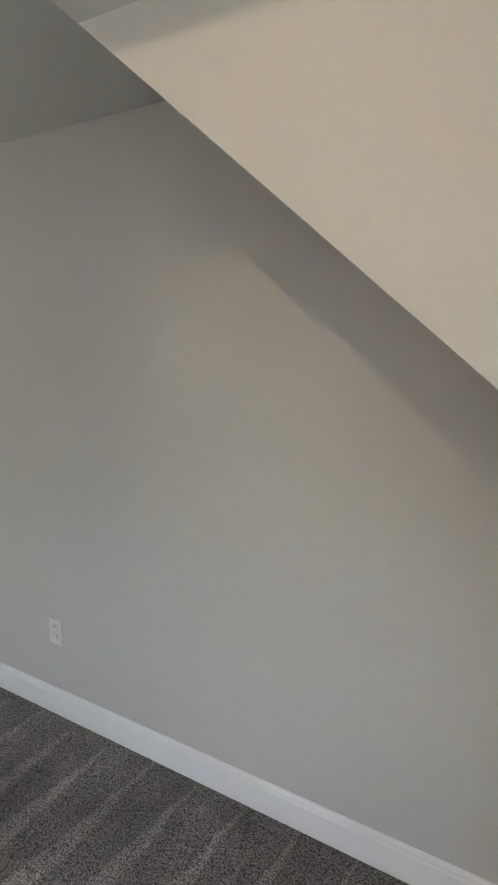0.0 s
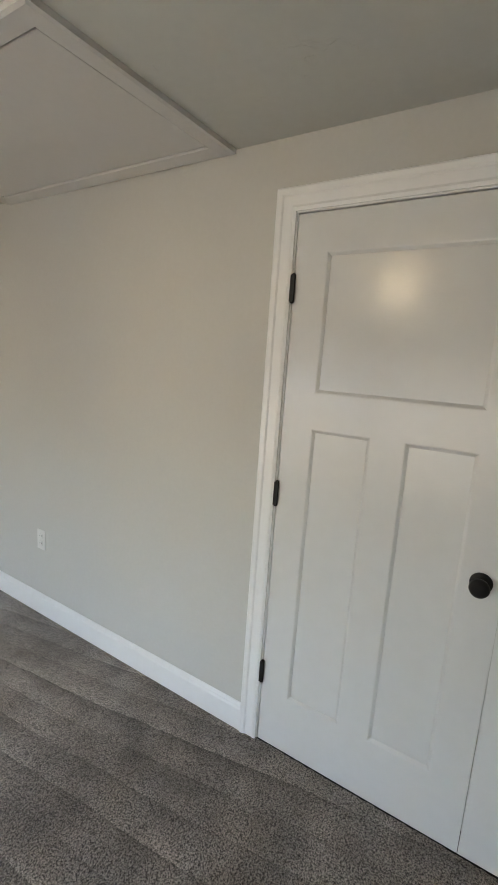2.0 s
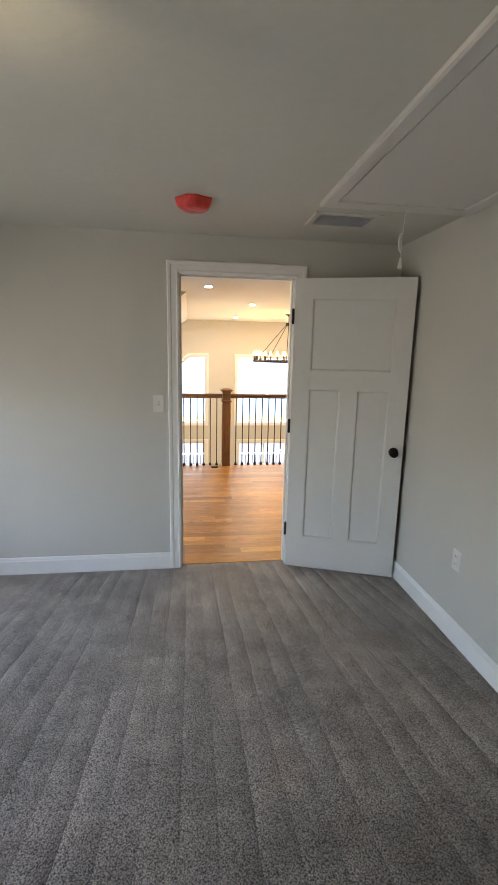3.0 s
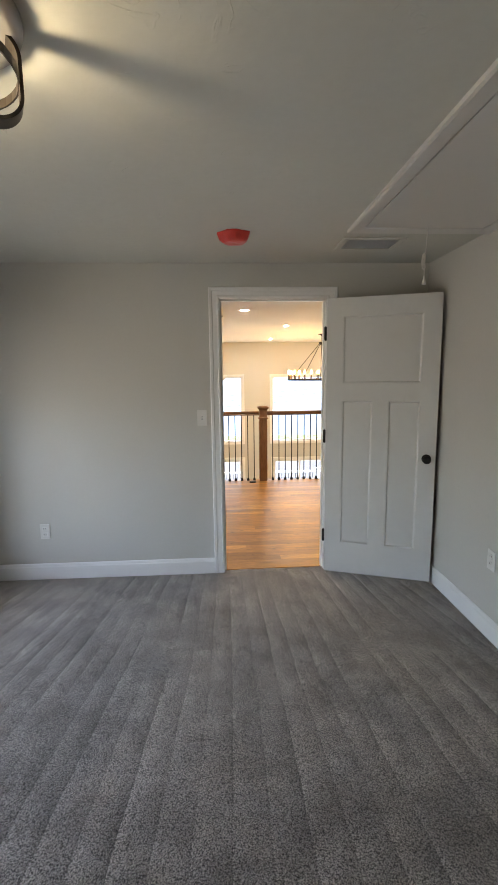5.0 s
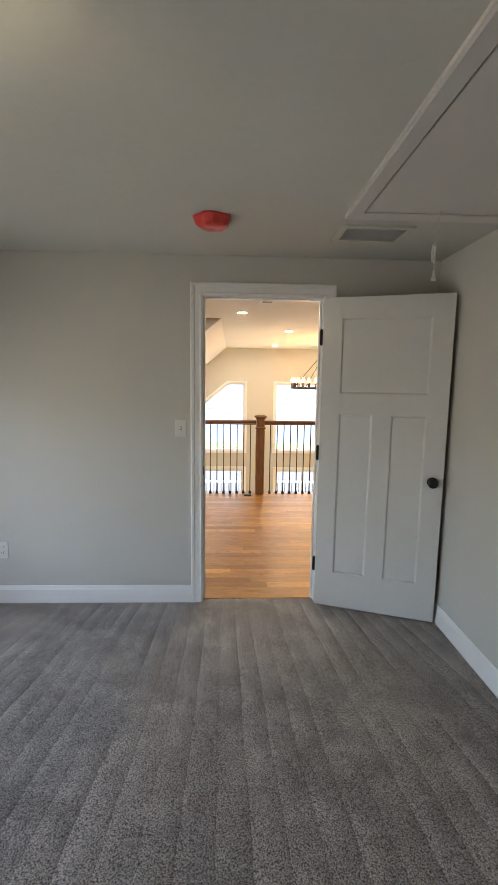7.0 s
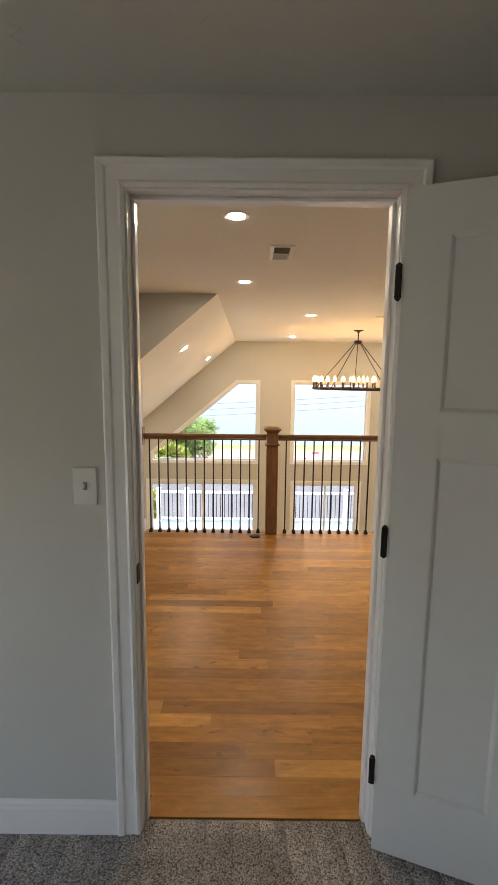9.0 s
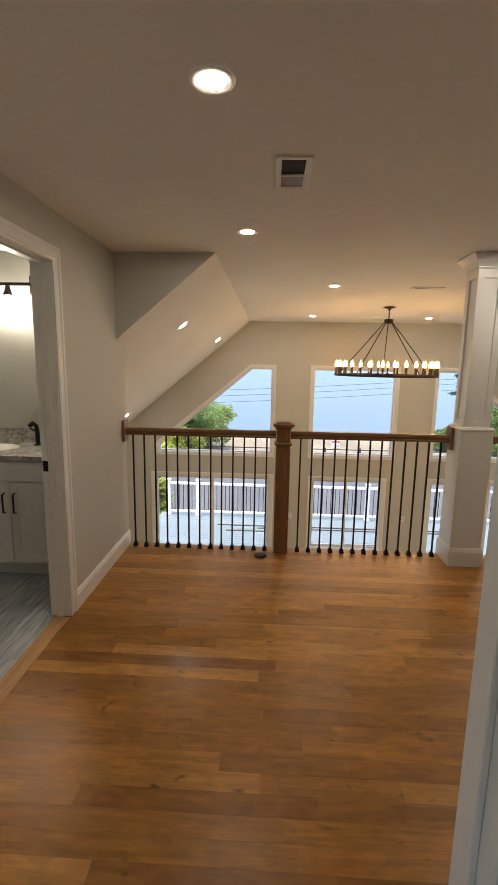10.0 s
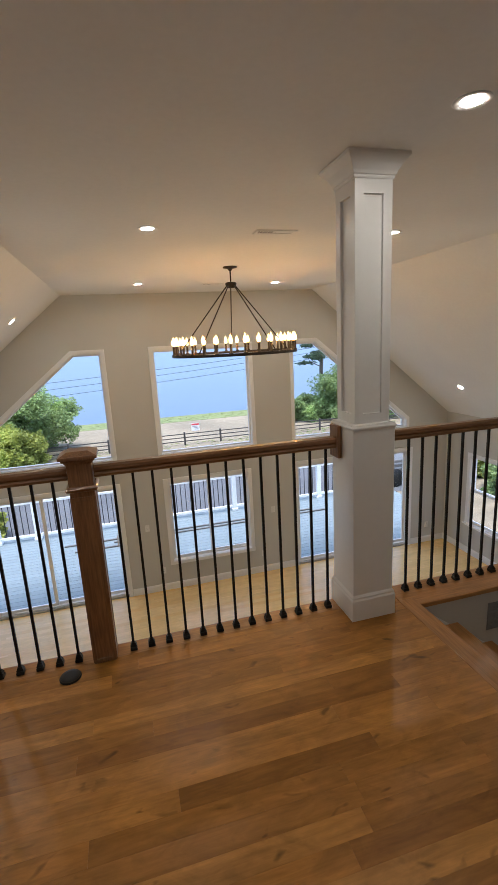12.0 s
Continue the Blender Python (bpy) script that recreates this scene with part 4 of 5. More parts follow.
for k in range(5):
    a = radians(43.5 + 72 * k)
    part("rod", tube([(0.05 * math.cos(a), 0.05 * math.sin(a), 2.10), (0.661 * math.cos(a), 0.661 * math.sin(a), 1.40)], 0.0065, 8), BRONZE, t)
for k in range(30):
    a = radians(1.4 + 12 * k)
    c = (0.668 * math.cos(a), 0.668 * math.sin(a), 0)
    holder = part("candle_sleeve", lathe([(0.022, 1.398), (0.022, 1.405), (0.0135, 1.410), (0.0135, 1.495)], 12, centre=c), BRONZE, t)
    bulb = part("candle_bulb", lathe([(0.010, 1.495), (0.016, 1.505), (0.0215, 1.522), (0.019, 1.543), (0.009, 1.570), (0.0, 1.590)], 12, centre=c), SHELL, holder, "lit flame-shaped bulb")
    part("filament", lathe([(0.0, 1.508), (0.0075, 1.518), (0.009, 1.53), (0.005, 1.552), (0.0, 1.562)], 8, centre=c), FLAME, bulb)


# ---- floor vent ----
t = thing("floor_cap", "round black floor outlet cover lying by the newel post", "floor outlet", (-0.01, -2.93, -0.005))
part("disc", lathe([(0.050, 0.0), (0.050, 0.006), (0.044, 0.012), (0.026, 0.015), (0.0, 0.015)], 32), BLACK, t)
part("lip", lathe([(0.047, 0.004), (0.047, 0.0105), (0.045, 0.0118), (0.043, 0.011)], 32), BRONZE, t)

# ---- stairs ----
def oak(name, tint, per_object=True, rough=0.33, dark=0.54, light=0.95, figured=1.0):
    """Oak boards along x: each board has its own tone and its own stretch of grain."""
    m = bpy.data.materials.new(name)
    m.use_nodes = True
    n, l = m.node_tree.nodes, m.node_tree.links
    b = n["Principled BSDF"]
    b.inputs["Specular IOR Level"].default_value = 0.38
    tc = n.new("ShaderNodeTexCoord")
    src = n.new("ShaderNodeObjectInfo").outputs["Random"] if per_object else n.new("ShaderNodeNewGeometry").outputs["Random Per Island"]
    off = n.new("ShaderNodeVectorMath")
    off.operation = "SCALE"
    off.inputs[0].default_value = (37.0, 91.0, 53.0)
    l.new(src, off.inputs["Scale"])
    add = n.new("ShaderNodeVectorMath")
    l.new(tc.outputs["Object"], add.inputs[0]), l.new(off.outputs["Vector"], add.inputs[1])
    def noise_tex(stretch, scale, detail, rough=0.55, dist=0.0):
        mp = n.new("ShaderNodeMapping")
        mp.inputs["Scale"].default_value = stretch
        l.new(add.outputs["Vector"], mp.inputs["Vector"])
        t = n.new("ShaderNodeTexNoise")
        t.inputs["Scale"].default_value, t.inputs["Detail"].default_value = scale, detail
        t.inputs["Roughness"].default_value, t.inputs["Distortion"].default_value = rough, dist
        l.new(mp.outputs["Vector"], t.inputs["Vector"])
        return t.outputs["Fac"]
    def ramp(s, lo, hi, f0=0.3, f1=0.7):
        r = n.new("ShaderNodeMapRange")
        r.inputs["From Min"].default_value, r.inputs["From Max"].default_value = f0, f1
        r.inputs["To Min"].default_value, r.inputs["To Max"].default_value = lo, hi
        l.new(s, r.inputs["Value"])
        return r.outputs["Result"]
    def times(a, c):
        k = n.new("ShaderNodeMath")
        k.operation = "MULTIPLY"
        l.new(a, k.inputs[0]), l.new(c, k.inputs[1])
        return k.outputs[0]
    fibre = noise_tex((3, 120, 120), 1.0, 5)
    figure = noise_tex((1.6, 14, 14), 1.0, 4, dist=1.6)
    cloud = noise_tex((6.5, 15, 15), 1.0, 5, 0.62, 0.8)
    knot = noise_tex((9, 17, 17), 1.0, 2, 0.5, 0.5)
    tone = n.new("ShaderNodeValToRGB")
    r = tone.color_ramp
    r.elements[0].position, r.elements[0].color = 0.0, (*[c * k for c, k in zip(tint, (dark * 1.08, dark, dark * 0.9))], 1)
    r.elements[1].position, r.elements[1].color = 1.0, (tint[0] * (1 + 0.42 * light), tint[1] * (1 + 0.62 * light), tint[2] * (1 + 1.1 * light), 1)
    e = r.elements.new(0.22)
    e.color = (*[c * (dark + 0.62 * (1 - dark)) for c in tint], 1)
    e = r.elements.new(0.74)
    e.color = (*[c * 1.05 for c in tint], 1)
    l.new(src, tone.inputs["Fac"])
    f = figured
    v = times(times(ramp(fibre, 1 - 0.07 * f, 1 + 0.07 * f), ramp(figure, 1 - 0.17 * f, 1 + 0.11 * f)), times(ramp(cloud, 1 - 0.21 * f, 1 + 0.16 * f), ramp(knot, 1.0, 1 - 0.45 * f, 0.67, 0.77)))
    s = n.new("ShaderNodeVectorMath")
    s.operation = "SCALE"
    l.new(tone.outputs["Color"], s.inputs[0]), l.new(v, s.inputs["Scale"])
    l.new(s.outputs["Vector"], b.inputs["Base Color"])
    l.new(ramp(figure, rough - 0.04, rough + 0.06), b.inputs["Roughness"])
    u = n.new("ShaderNodeBump")
    u.inputs["Strength"].default_value, u.inputs["Distance"].default_value = 0.12, 0.002
    l.new(figure, u.inputs["Height"]), l.new(u.outputs["Normal"], b.inputs["Normal"])
    return m


OAK_TINT = (0.43, 0.193, 0.037)
OAK = oak("oak floor boards", OAK_TINT, dark=0.60, light=0.85, figured=1.3)
OAKY = mat("oak nosing", (0.36, 0.175, 0.055), 0.3, grain=0.2, scale=8, stretch=(16, 1, 16), bump=0.05, bump_scale=10, stain=0.1, stain_scale=2)
OAKX = mat("oak edge board", (0.37, 0.18, 0.057), 0.3, grain=0.2, scale=8, stretch=(1, 16, 16), bump=0.05, bump_scale=10, stain=0.1, stain_scale=2)
t = thing("staircase", "oak stairs going down beside the loft", "stairs", kind="structure")
for k in range(13):
    x, z = -1.90 - 0.26 * k, -0.189 * (k + 1)
    part("tread", bbox(x - 0.27, x + 0.02, -2.898, -1.852, z - 0.028, z, 0.006, 2), OAKY, t)
    part("riser", box(x + 0.0, x + 0.018, -2.896, -1.854, z + 0.001, z + 0.160), WHITE, t)
part("riser", box(-5.27, -5.252, -2.896, -1.854, LOW, -0.189 * 13 - 0.029), WHITE, t)
part("skirt", prism([(-1.91, -0.045), (-1.91, -0.22), (-5.4, LOW - 0.05), (-5.4, LOW + 0.12)], "y", -2.902, -2.8985), WHITE, t, "white skirt board")
part("landing_nosing", bbox(-1.905, -1.80, -2.96, -1.851, -0.035, -0.004, 0.010, 3), OAKY, t, "rounded oak nosing")
structure(part("floor_edge_board", bbox(-5.1, -1.806, -3.115, -2.885, -0.035, -0.0045, 0.008, 2), OAKX), "oak edge board under the stairwell railing", "floor edge")
structure(part("loft_edge_nosing", bbox(-1.80, 1.108, -3.115, -3.0, -0.035, -0.0045, 0.006, 2), OAKX), "oak edge board under the loft railing", "floor edge")
t = thing("wall_vent", "grey grille on the stairwell wall", "air vent", (-2.485, -2.90, -0.205))
part("frame", sweep([(0, 0), (0, 0.006), (-0.016, 0.008), (-0.02, 0)], [(0.10, 0, -0.09), (0.10, 0, 0.09), (-0.25, 0, 0.09), (-0.25, 0, -0.09)], (0, 1, 0), closed=True), GRILLE, t)
part("grille", box(-0.235, 0.085, 0.001, 0.004, -0.075, 0.075), GRILLE, t)
for k in range(8):
    part("slat", box(-0.235, 0.085, 0.004, 0.007, -0.07 + k * 0.019, -0.064 + k * 0.019), GRILLE, t)

# ---- bathroom ----
VINYLF = mat("grey wood-look vinyl", (0.33, 0.352, 0.385), 0.4, grain=0.4, scale=3, stretch=(14, 1.5, 1), stain=0.1, vary=0.15)
CAB = mat("white cabinet paint", (0.78, 0.78, 0.77), 0.35, grain=0.01)
STONE = mat("speckled grey granite", (0.42, 0.40, 0.38), 0.15, grain=0.5, scale=45, stain=0.25, stain_scale=9)
floor_b = structure(part("floor_bath", box(1.15, XL, -2.925, -T, -0.05, -0.012), DARK), "grey wood-look vinyl plank bathroom floor", "floor")
for k in range(11):
    x = 1.2 + k * 0.178
    ys = [-2.925, -2.925 + 0.35 + 0.31 * (k % 3), -1.55 + 0.2 * (k % 4), -T]
    for a, b in zip(ys, ys[1:]):
        part("plank", box(x, x + 0.1765, a, b - 0.0015, -0.012, -0.004), VINYLF, floor_b)
t = thing("vanity_cabinet", "white shaker vanity cabinet with black pulls", "vanity")
part("body", bbox(1.36, 2.60, -2.92, -2.42, 0.10, 0.845, 0.002), CAB, t)
part("toe_kick", box(1.37, 2.60, -2.92, -2.48, -0.004, 0.10), CAB, t)
part("false_front", bbox(1.375, 2.585, -2.42, -2.402, 0.70, 0.835, 0.003), CAB, t)
for x0, x1, px in ((1.375, 1.698, 1.664), (1.702, 2.03, 1.738), (2.034, 2.30, 2.27), (2.304, 2.585, 2.33)):
    door = part("door", bbox(x0 + 0.002, x1 - 0.002, -2.42, -2.408, 0.115, 0.69, 0.002), CAB, t)
    part("shaker_frame", sweep([(0, 0), (0, 0.008), (-0.05, 0.008), (-0.053, 0)], [(x1 - 0.002, -2.4085, 0.115), (x1 - 0.002, -2.4085, 0.69), (x0 + 0.002, -2.4085, 0.69), (x0 + 0.002, -2.4085, 0.115)], (0, 1, 0), closed=True), CAB, door)
    part("pull", tube([(px, -2.402, 0.475), (px, -2.375, 0.482), (px, -2.375, 0.608), (px, -2.402, 0.615)], 0.006), BLACK, door, "black bar pull")
t = thing("countertop", "speckled grey granite vanity top with a backsplash", "countertop")
part("slab", bbox(1.34, 2.62, -2.922, -2.39, 0.846, 0.878, 0.004, 2), STONE, t)
part("backsplash", bbox(1.34, 2.62, -2.922, -2.90, 0.879, 0.985, 0.003), STONE, t)
t = thing("sink", "white oval basin set in the vanity top", "sink", (1.95, -2.62, 0.88))
bowl = lathe([(0.17, -0.001), (0.20, 0.0), (0.205, 0.006), (0.19, 0.008), (0.15, 0.002)], 36)
for v in bowl.verts:
    v.co.y *= 0.75
part("rim", bowl, PLASTIC, t)
t = thing("faucet", "matt black curved bathroom faucet", "faucet", (1.69, -2.80, 0.878))
part("spout", tube([(0, 0, 0), (0, 0, 0.10), (0.0, 0.015, 0.15), (0.0, 0.06, 0.175), (0.0, 0.10, 0.16)], 0.016, 10), BLACK, t)
part("handle", tube([(0, 0, 0.10), (0.06, -0.01, 0.125)], 0.008, 8), BLACK, t)
part("base", lathe([(0.03, 0.0), (0.03, 0.006), (0.02, 0.012)], 20), BLACK, t)
t = thing("vanity_light", "black bar vanity light with clear glass jar shades", "wall light", (1.705, -2.922, 0))
part("bar", bbox(-0.26, 0.26, 0.055, 0.075, 2.045, 2.065, 0.002), BLACK, t)
part("back_plate", bbox(-0.03, 0.03, 0, 0.02, 1.99, 2.12, 0.003), BLACK, t)
part("arm", box(-0.01, 0.01, 0.02, 0.06, 2.045, 2.065), BLACK, t)
VBULB = glow("vanity bulb glass", (1.0, 0.88, 0.70), 42.0)
for x in (-0.17, 0.17):
    s = part("socket", lathe([(0.03, 1.975), (0.032, 1.99), (0.022, 2.01), (0.015, 2.046)], 16, centre=(x, 0.065, 0)), BLACK, t)
    part("bulb", lathe([(0.0, 1.865), (0.018, 1.872), (0.028, 1.90), (0.022, 1.94), (0.014, 1.975)], 14, centre=(x, 0.065, 0)), VBULB, s, "lit bulb")

# ---- outside: ground, water, road ----
SAND = mat("beach sand", (0.215, 0.175, 0.118), 0.95, grain=0.15, scale=3, stain=0.2, stain_scale=0.25, bump=0.3, bump_scale=6)
structure(part("ground", box(-600, 600, -34, 400, -6, -3.62), SAND), "pale sandy ground", "ground")
structure(part("seabed", box(-3000, 3000, -3000, -33.9, -8, -5), SAND), "sandy sea bed", "ground")
WATER = mat("hazy blue water", (0.075, 0.105, 0.155), 0.35, grain=0.05, scale=0.08, stretch=(0.3, 1, 1), bump=0.25, bump_scale=0.6, spec=0.22)
structure(part("water", box(-3000, 3000, -3000, -33.5, -4.9, -3.70), WATER), "calm hazy blue water", "water")
ASPH = mat("worn asphalt", (0.085, 0.085, 0.09), 0.9, grain=0.2, scale=20, stain=0.15, stain_scale=0.4)
structure(part("road", box(-200, 200, -22.6, -13.4, -3.62, -3.605), ASPH), "worn grey asphalt road", "road")
# distance haze is put into the shore's blue-grey colour
structure(part("backdrop", prism([(-2600, -3.7), (2600, -3.7), (2600, 26), (1700, 34), (900, 22), (300, 30), (-200, 24), (-900, 36), (-1600, 26), (-2600, 30)], "y", -2400, -2390), mat("far wooded shore in painted haze", (0.10, 0.15, 0.20), 1.0)), "far wooded shore in painted haze across the water", "backdrop")


def leaf_cloud(out, centre, radii, count, size, rng):
    """Small bent leaves over an uneven blob, gathered as quads in out."""
    g = np.random.default_rng(rng.randrange(1 << 30))
    d = g.normal(size=(count, 3))
    d /= np.linalg.norm(d, axis=1)[:, None]
    ph = g.uniform(0, 6.28, 3)
    lump = 0.78 + 0.22 * np.sin(3.1 * d[:, 0] + ph[0]) * np.sin(3.7 * d[:, 1] + ph[1]) + 0.16 * np.sin(6.3 * d[:, 2] + 4.1 * d[:, 0] + ph[2])
    p = np.array(centre) + d * np.array(radii) * (lump * (0.45 + 0.55 * g.random(count) ** 0.6))[:, None]
    a = g.uniform(-1, 1, (count, 3)) * (1, 1, 0.6)
    a /= np.linalg.norm(a, axis=1)[:, None]
    b = np.cross(a, g.normal(size=(count, 3)))
    b /= np.linalg.norm(b, axis=1)[:, None]
    s = (size * g.uniform(0.6, 1.3, count))[:, None]
    lift = s * np.array((0, 0, 0.1))
    out.append(np.stack([p + a * s, p + b * s * 0.45 + lift, p - a * s, p - b * s * 0.45], 1))


def leaves(name, out, material, parent, label):
    v = np.concatenate(out).reshape(-1, 3)
    me = bpy.data.meshes.new(name)
    me.vertices.add(len(v))
    me.vertices.foreach_set("co", v.ravel())
    me.loops.add(len(v))
    me.loops.foreach_set("vertex_index", np.arange(len(v)))
    me.polygons.add(len(v) // 4)
    me.polygons.foreach_set("loop_start", np.arange(0, len(v), 4))
    me.update(calc_edges=True)
    me.materials.append(material)
    ob = new(name, me)
    ob.parent = parent
    ob["label"] = label
    return ob


def leaf_mat(name, color):
    m = mat(name, color, 0.6, grain=0.35, scale=1.2, stain=0.25, stain_scale=0.5)
    n, l = m.node_tree.nodes, m.node_tree.links
    thin, mix = n.new("ShaderNodeBsdfTranslucent"), n.new("ShaderNodeMixShader")
    mix.inputs["Fac"].default_value = 0.4
    l.new(n["Principled BSDF"].inputs["Base Color"].links[0].from_socket, thin.inputs["Color"])
    l.new(n["Principled BSDF"].outputs["BSDF"], mix.inputs[1]), l.new(thin.outputs["BSDF"], mix.inputs[2])
    l.new(mix.outputs["Shader"], n["Material Output"].inputs["Surface"])
    return m


LEAF = [leaf_mat("green leaves", (0.27, 0.355, 0.125)), leaf_mat("yellow-green leaves", (0.34, 0.37, 0.075)), leaf_mat("dark needles", (0.10, 0.145, 0.08))]
BARK = mat("grey-brown bark", (0.10, 0.08, 0.06), 0.9, grain=0.3, scale=6, bump=0.4, bump_scale=10)


def broad_tree(x, y, top, spread, leaf, seed, label):
    rng = random.Random(seed)
    t = thing("tree", label, "tree", (x, y, -3.62))
    h = top + 3.62
    tr = bmesh.new()
    for i in range(5):
        a = rng.uniform(0, 6.28)
        k = 0 if i == 0 else spread * 0.32
        tube([(0, 0, 0), (k * 0.2 * math.cos(a), k * 0.2 * math.sin(a), h * 0.35), (k * math.cos(a), k * math.sin(a), h * 0.6)], 0.09 if i == 0 else 0.05, 7, bm=tr)
    part("trunk", tr, BARK, t)
    out = []
    for i in range(44):
        a, r = rng.uniform(0, 6.28), spread * 0.8 * math.sqrt(rng.random())
        z = h * rng.uniform(0.04, 0.86) * (1 - 0.3 * r / spread)
        q = spread * rng.uniform(0.28, 0.44)
        leaf_cloud(out, (r * math.cos(a), r * math.sin(a), z), (q, q, q * 0.8), 1100, 0.078, rng)
    leaves("crown", out, leaf, t, "uneven leafy crown")
    return t


broad_tree(4.75, -25.6, 0.85, 2.7, LEAF[0], 3, "full green broadleaf tree by the beach")
broad_tree(7.4, -23.5, 1.6, 2.6, LEAF[0], 5, "tall green broadleaf tree by the beach")
broad_tree(5.2, -22.6, -1.3, 1.9, LEAF[1], 8, "yellow-green bushy tree beside the road")
broad_tree(9.5, -19.5, -0.8, 2.2, LEAF[1], 9, "yellow-green bushy tree beside the road")
broad_tree(4.2, -14.2, -2.0, 0.95, LEAF[1], 11, "yellow-green shrub beside the deck")
broad_tree(-11.8, -27.8, -2.0, 1.6, LEAF[0], 12, "green bushy tree by the beach")
broad_tree(-14.4, -27.0, 0.2, 2.6, LEAF[0], 14, "green bushy tree by the beach")
broad_tree(-19.5, -25.0, 0.6, 2.8, LEAF[0], 15, "green broadleaf tree by the beach")
broad_tree(-13.4, -14.6, -1.3, 1.5, LEAF[0], 16, "green bush on the sandy bank")
broad_tree(-15.2, -11.5, -0.6, 2.0, LEAF[1], 17, "yellow-green bush on the sandy bank")
broad_tree(-11.2, -11.1, -2.0, 0.85, LEAF[0], 18, "small green bush at the foot of the sandy bank")
broad_tree(-11.7, -12.7, -2.1, 0.9, LEAF[1], 19, "small yellow-green bush at the foot of the sandy bank")
bank = bmesh.new()
rows = []
for i in range(31):
    row = []
    for j in range(31):
        x, y = -20 + 10.5 * i / 30, -18 + 13.5 * j / 30
        h = 1.5 * min(1.0, max(0.0, (-9.6 - x) / 4.0)) * min(1.0, j / 6, (30 - j) / 6)
        row.append(bank.verts.new((x, y, -3.66 + h * (0.8 + 0.35 * noise.noise(Vector((x * 0.6, y * 0.6, 3)))))))
    rows.append(row)
for i in range(30):
    for j in range(30):
        bank.faces.new((rows[i][j], rows[i + 1][j], rows[i + 1][j + 1], rows[i][j + 1])).smooth = True
structure(part("sand_bank", bank, SAND), "low sandy bank beside the house", "ground")

rng = random.Random(21)
t = thing("pine_tree", "tall open pine with bare limbs and dark needle tufts", "tree", (-13.2, -29.0, -3.62))
tr = tube([(0, 0, 0), (0.1, 0, 3.0), (-0.1, 0.1, 6.5), (0.1, 0, 9.0)], 0.13, 8)
out = []
for i in range(30):
    a, z, r = rng.uniform(0, 6.28), rng.uniform(3.4, 8.8), rng.uniform(1.2, 3.3)
    end = Vector((r * math.cos(a), r * math.sin(a), z + rng.uniform(-0.2, 0.5)))
    tube([(0, 0, z - 0.3), (end.x * 0.5, end.y * 0.5, z), tuple(end)], 0.035, 5, bm=tr)
    for f in (0.6, 0.85, 1.05):
        leaf_cloud(out, (end.x * f, end.y * f, z + (end.z - z) * f + 0.1), (0.55, 0.55, 0.16), 80, 0.10, rng)
part("trunk", tr, BARK, t)
leaves("crown", out, LEAF[2], t, "sparse dark needle tufts")

GRASS = mat("beach grass", (0.15, 0.175, 0.06), 0.9, grain=0.12, scale=2)
bm = bmesh.new()
rng = random.Random(31)
for _ in range(9000):
    x, y = rng.uniform(-45, 35), rng.choice((rng.uniform(-33.8, -31.6), rng.uniform(-33.8, -31.6), rng.uniform(-33.8, -31.6), rng.uniform(-24.6, -23.0)))
    h, a = rng.uniform(0.008, 0.03), rng.uniform(0, 3.14)
    dx, dy = 0.10 * math.cos(a), 0.10 * math.sin(a)
    bm.faces.new([bm.verts.new((x - dx, y - dy, -3.63)), bm.verts.new((x + dx, y + dy, -3.63)), bm.verts.new((x + dx * 1.6, y, -3.62 + h)), bm.verts.new((x - dx, y + dy, -3.62 + h * 0.8))])
tagged(part("beach_grass", bm, GRASS), "strip of green beach grass along the shore", "grass", kind="stuff")
structure(part("verge", box(-200, 200, -33.9, -31.4, -3.62, -3.607), GRASS), "grassy strip along the shore", "ground")

WOODF = mat("weathered fence wood", (0.05, 0.042, 0.036), 0.85, grain=0.25, scale=8)
t = thing("fence", "weathered post-and-rail fence beside the beach", "fence", kind="structure")
for k in range(26):
    x = 14 - k * 1.9
    part("post", bbox(x - 0.045, x + 0.045, -24.045, -23.955, -3.65, -2.93, 0.01), WOODF, t)
for k in range(25):
    x = 14 - k * 1.9
    for z in (-3.03, -3.22, -3.41):
        part("rail", bbox(x - 1.9, x, -24.03, -23.98, z - 0.022, z + 0.022, 0.006), WOODF, t)

t = thing("sign", "small white sign with a red band on a beach post", "sign", (-4.2, -27.6, -3.62))
part("post", box(-0.04, 0.04, -0.04, 0.04, 0, 0.12), PLASTIC, t)
part("board", bbox(-0.24, 0.24, 0.04, 0.06, 0.03, 0.49, 0.004), PLASTIC, t)
part("band", box(-0.225, 0.225, 0.061, 0.064, 0.37, 0.47), mat("red sign paint", (0.55, 0.05, 0.06), 0.6), t, "red band")
for k in range(3):
    part("text_line", box(-0.18, 0.18 - 0.07 * k, 0.061, 0.064, 0.28 - 0.08 * k, 0.31 - 0.08 * k), GRILLE, t)

t = thing("power_lines", "three thin power lines crossing in front of the water", "cable", kind="structure")
for z, rise in ((0.17, 0.058), (-0.147, 0.063), (-0.50, 0.065)):
    part("cable", tube([(x, -25.0, z - rise * x + 0.0012 * x * x) for x in range(-60, 61, 4)], 0.009, 5), BLACK, t)

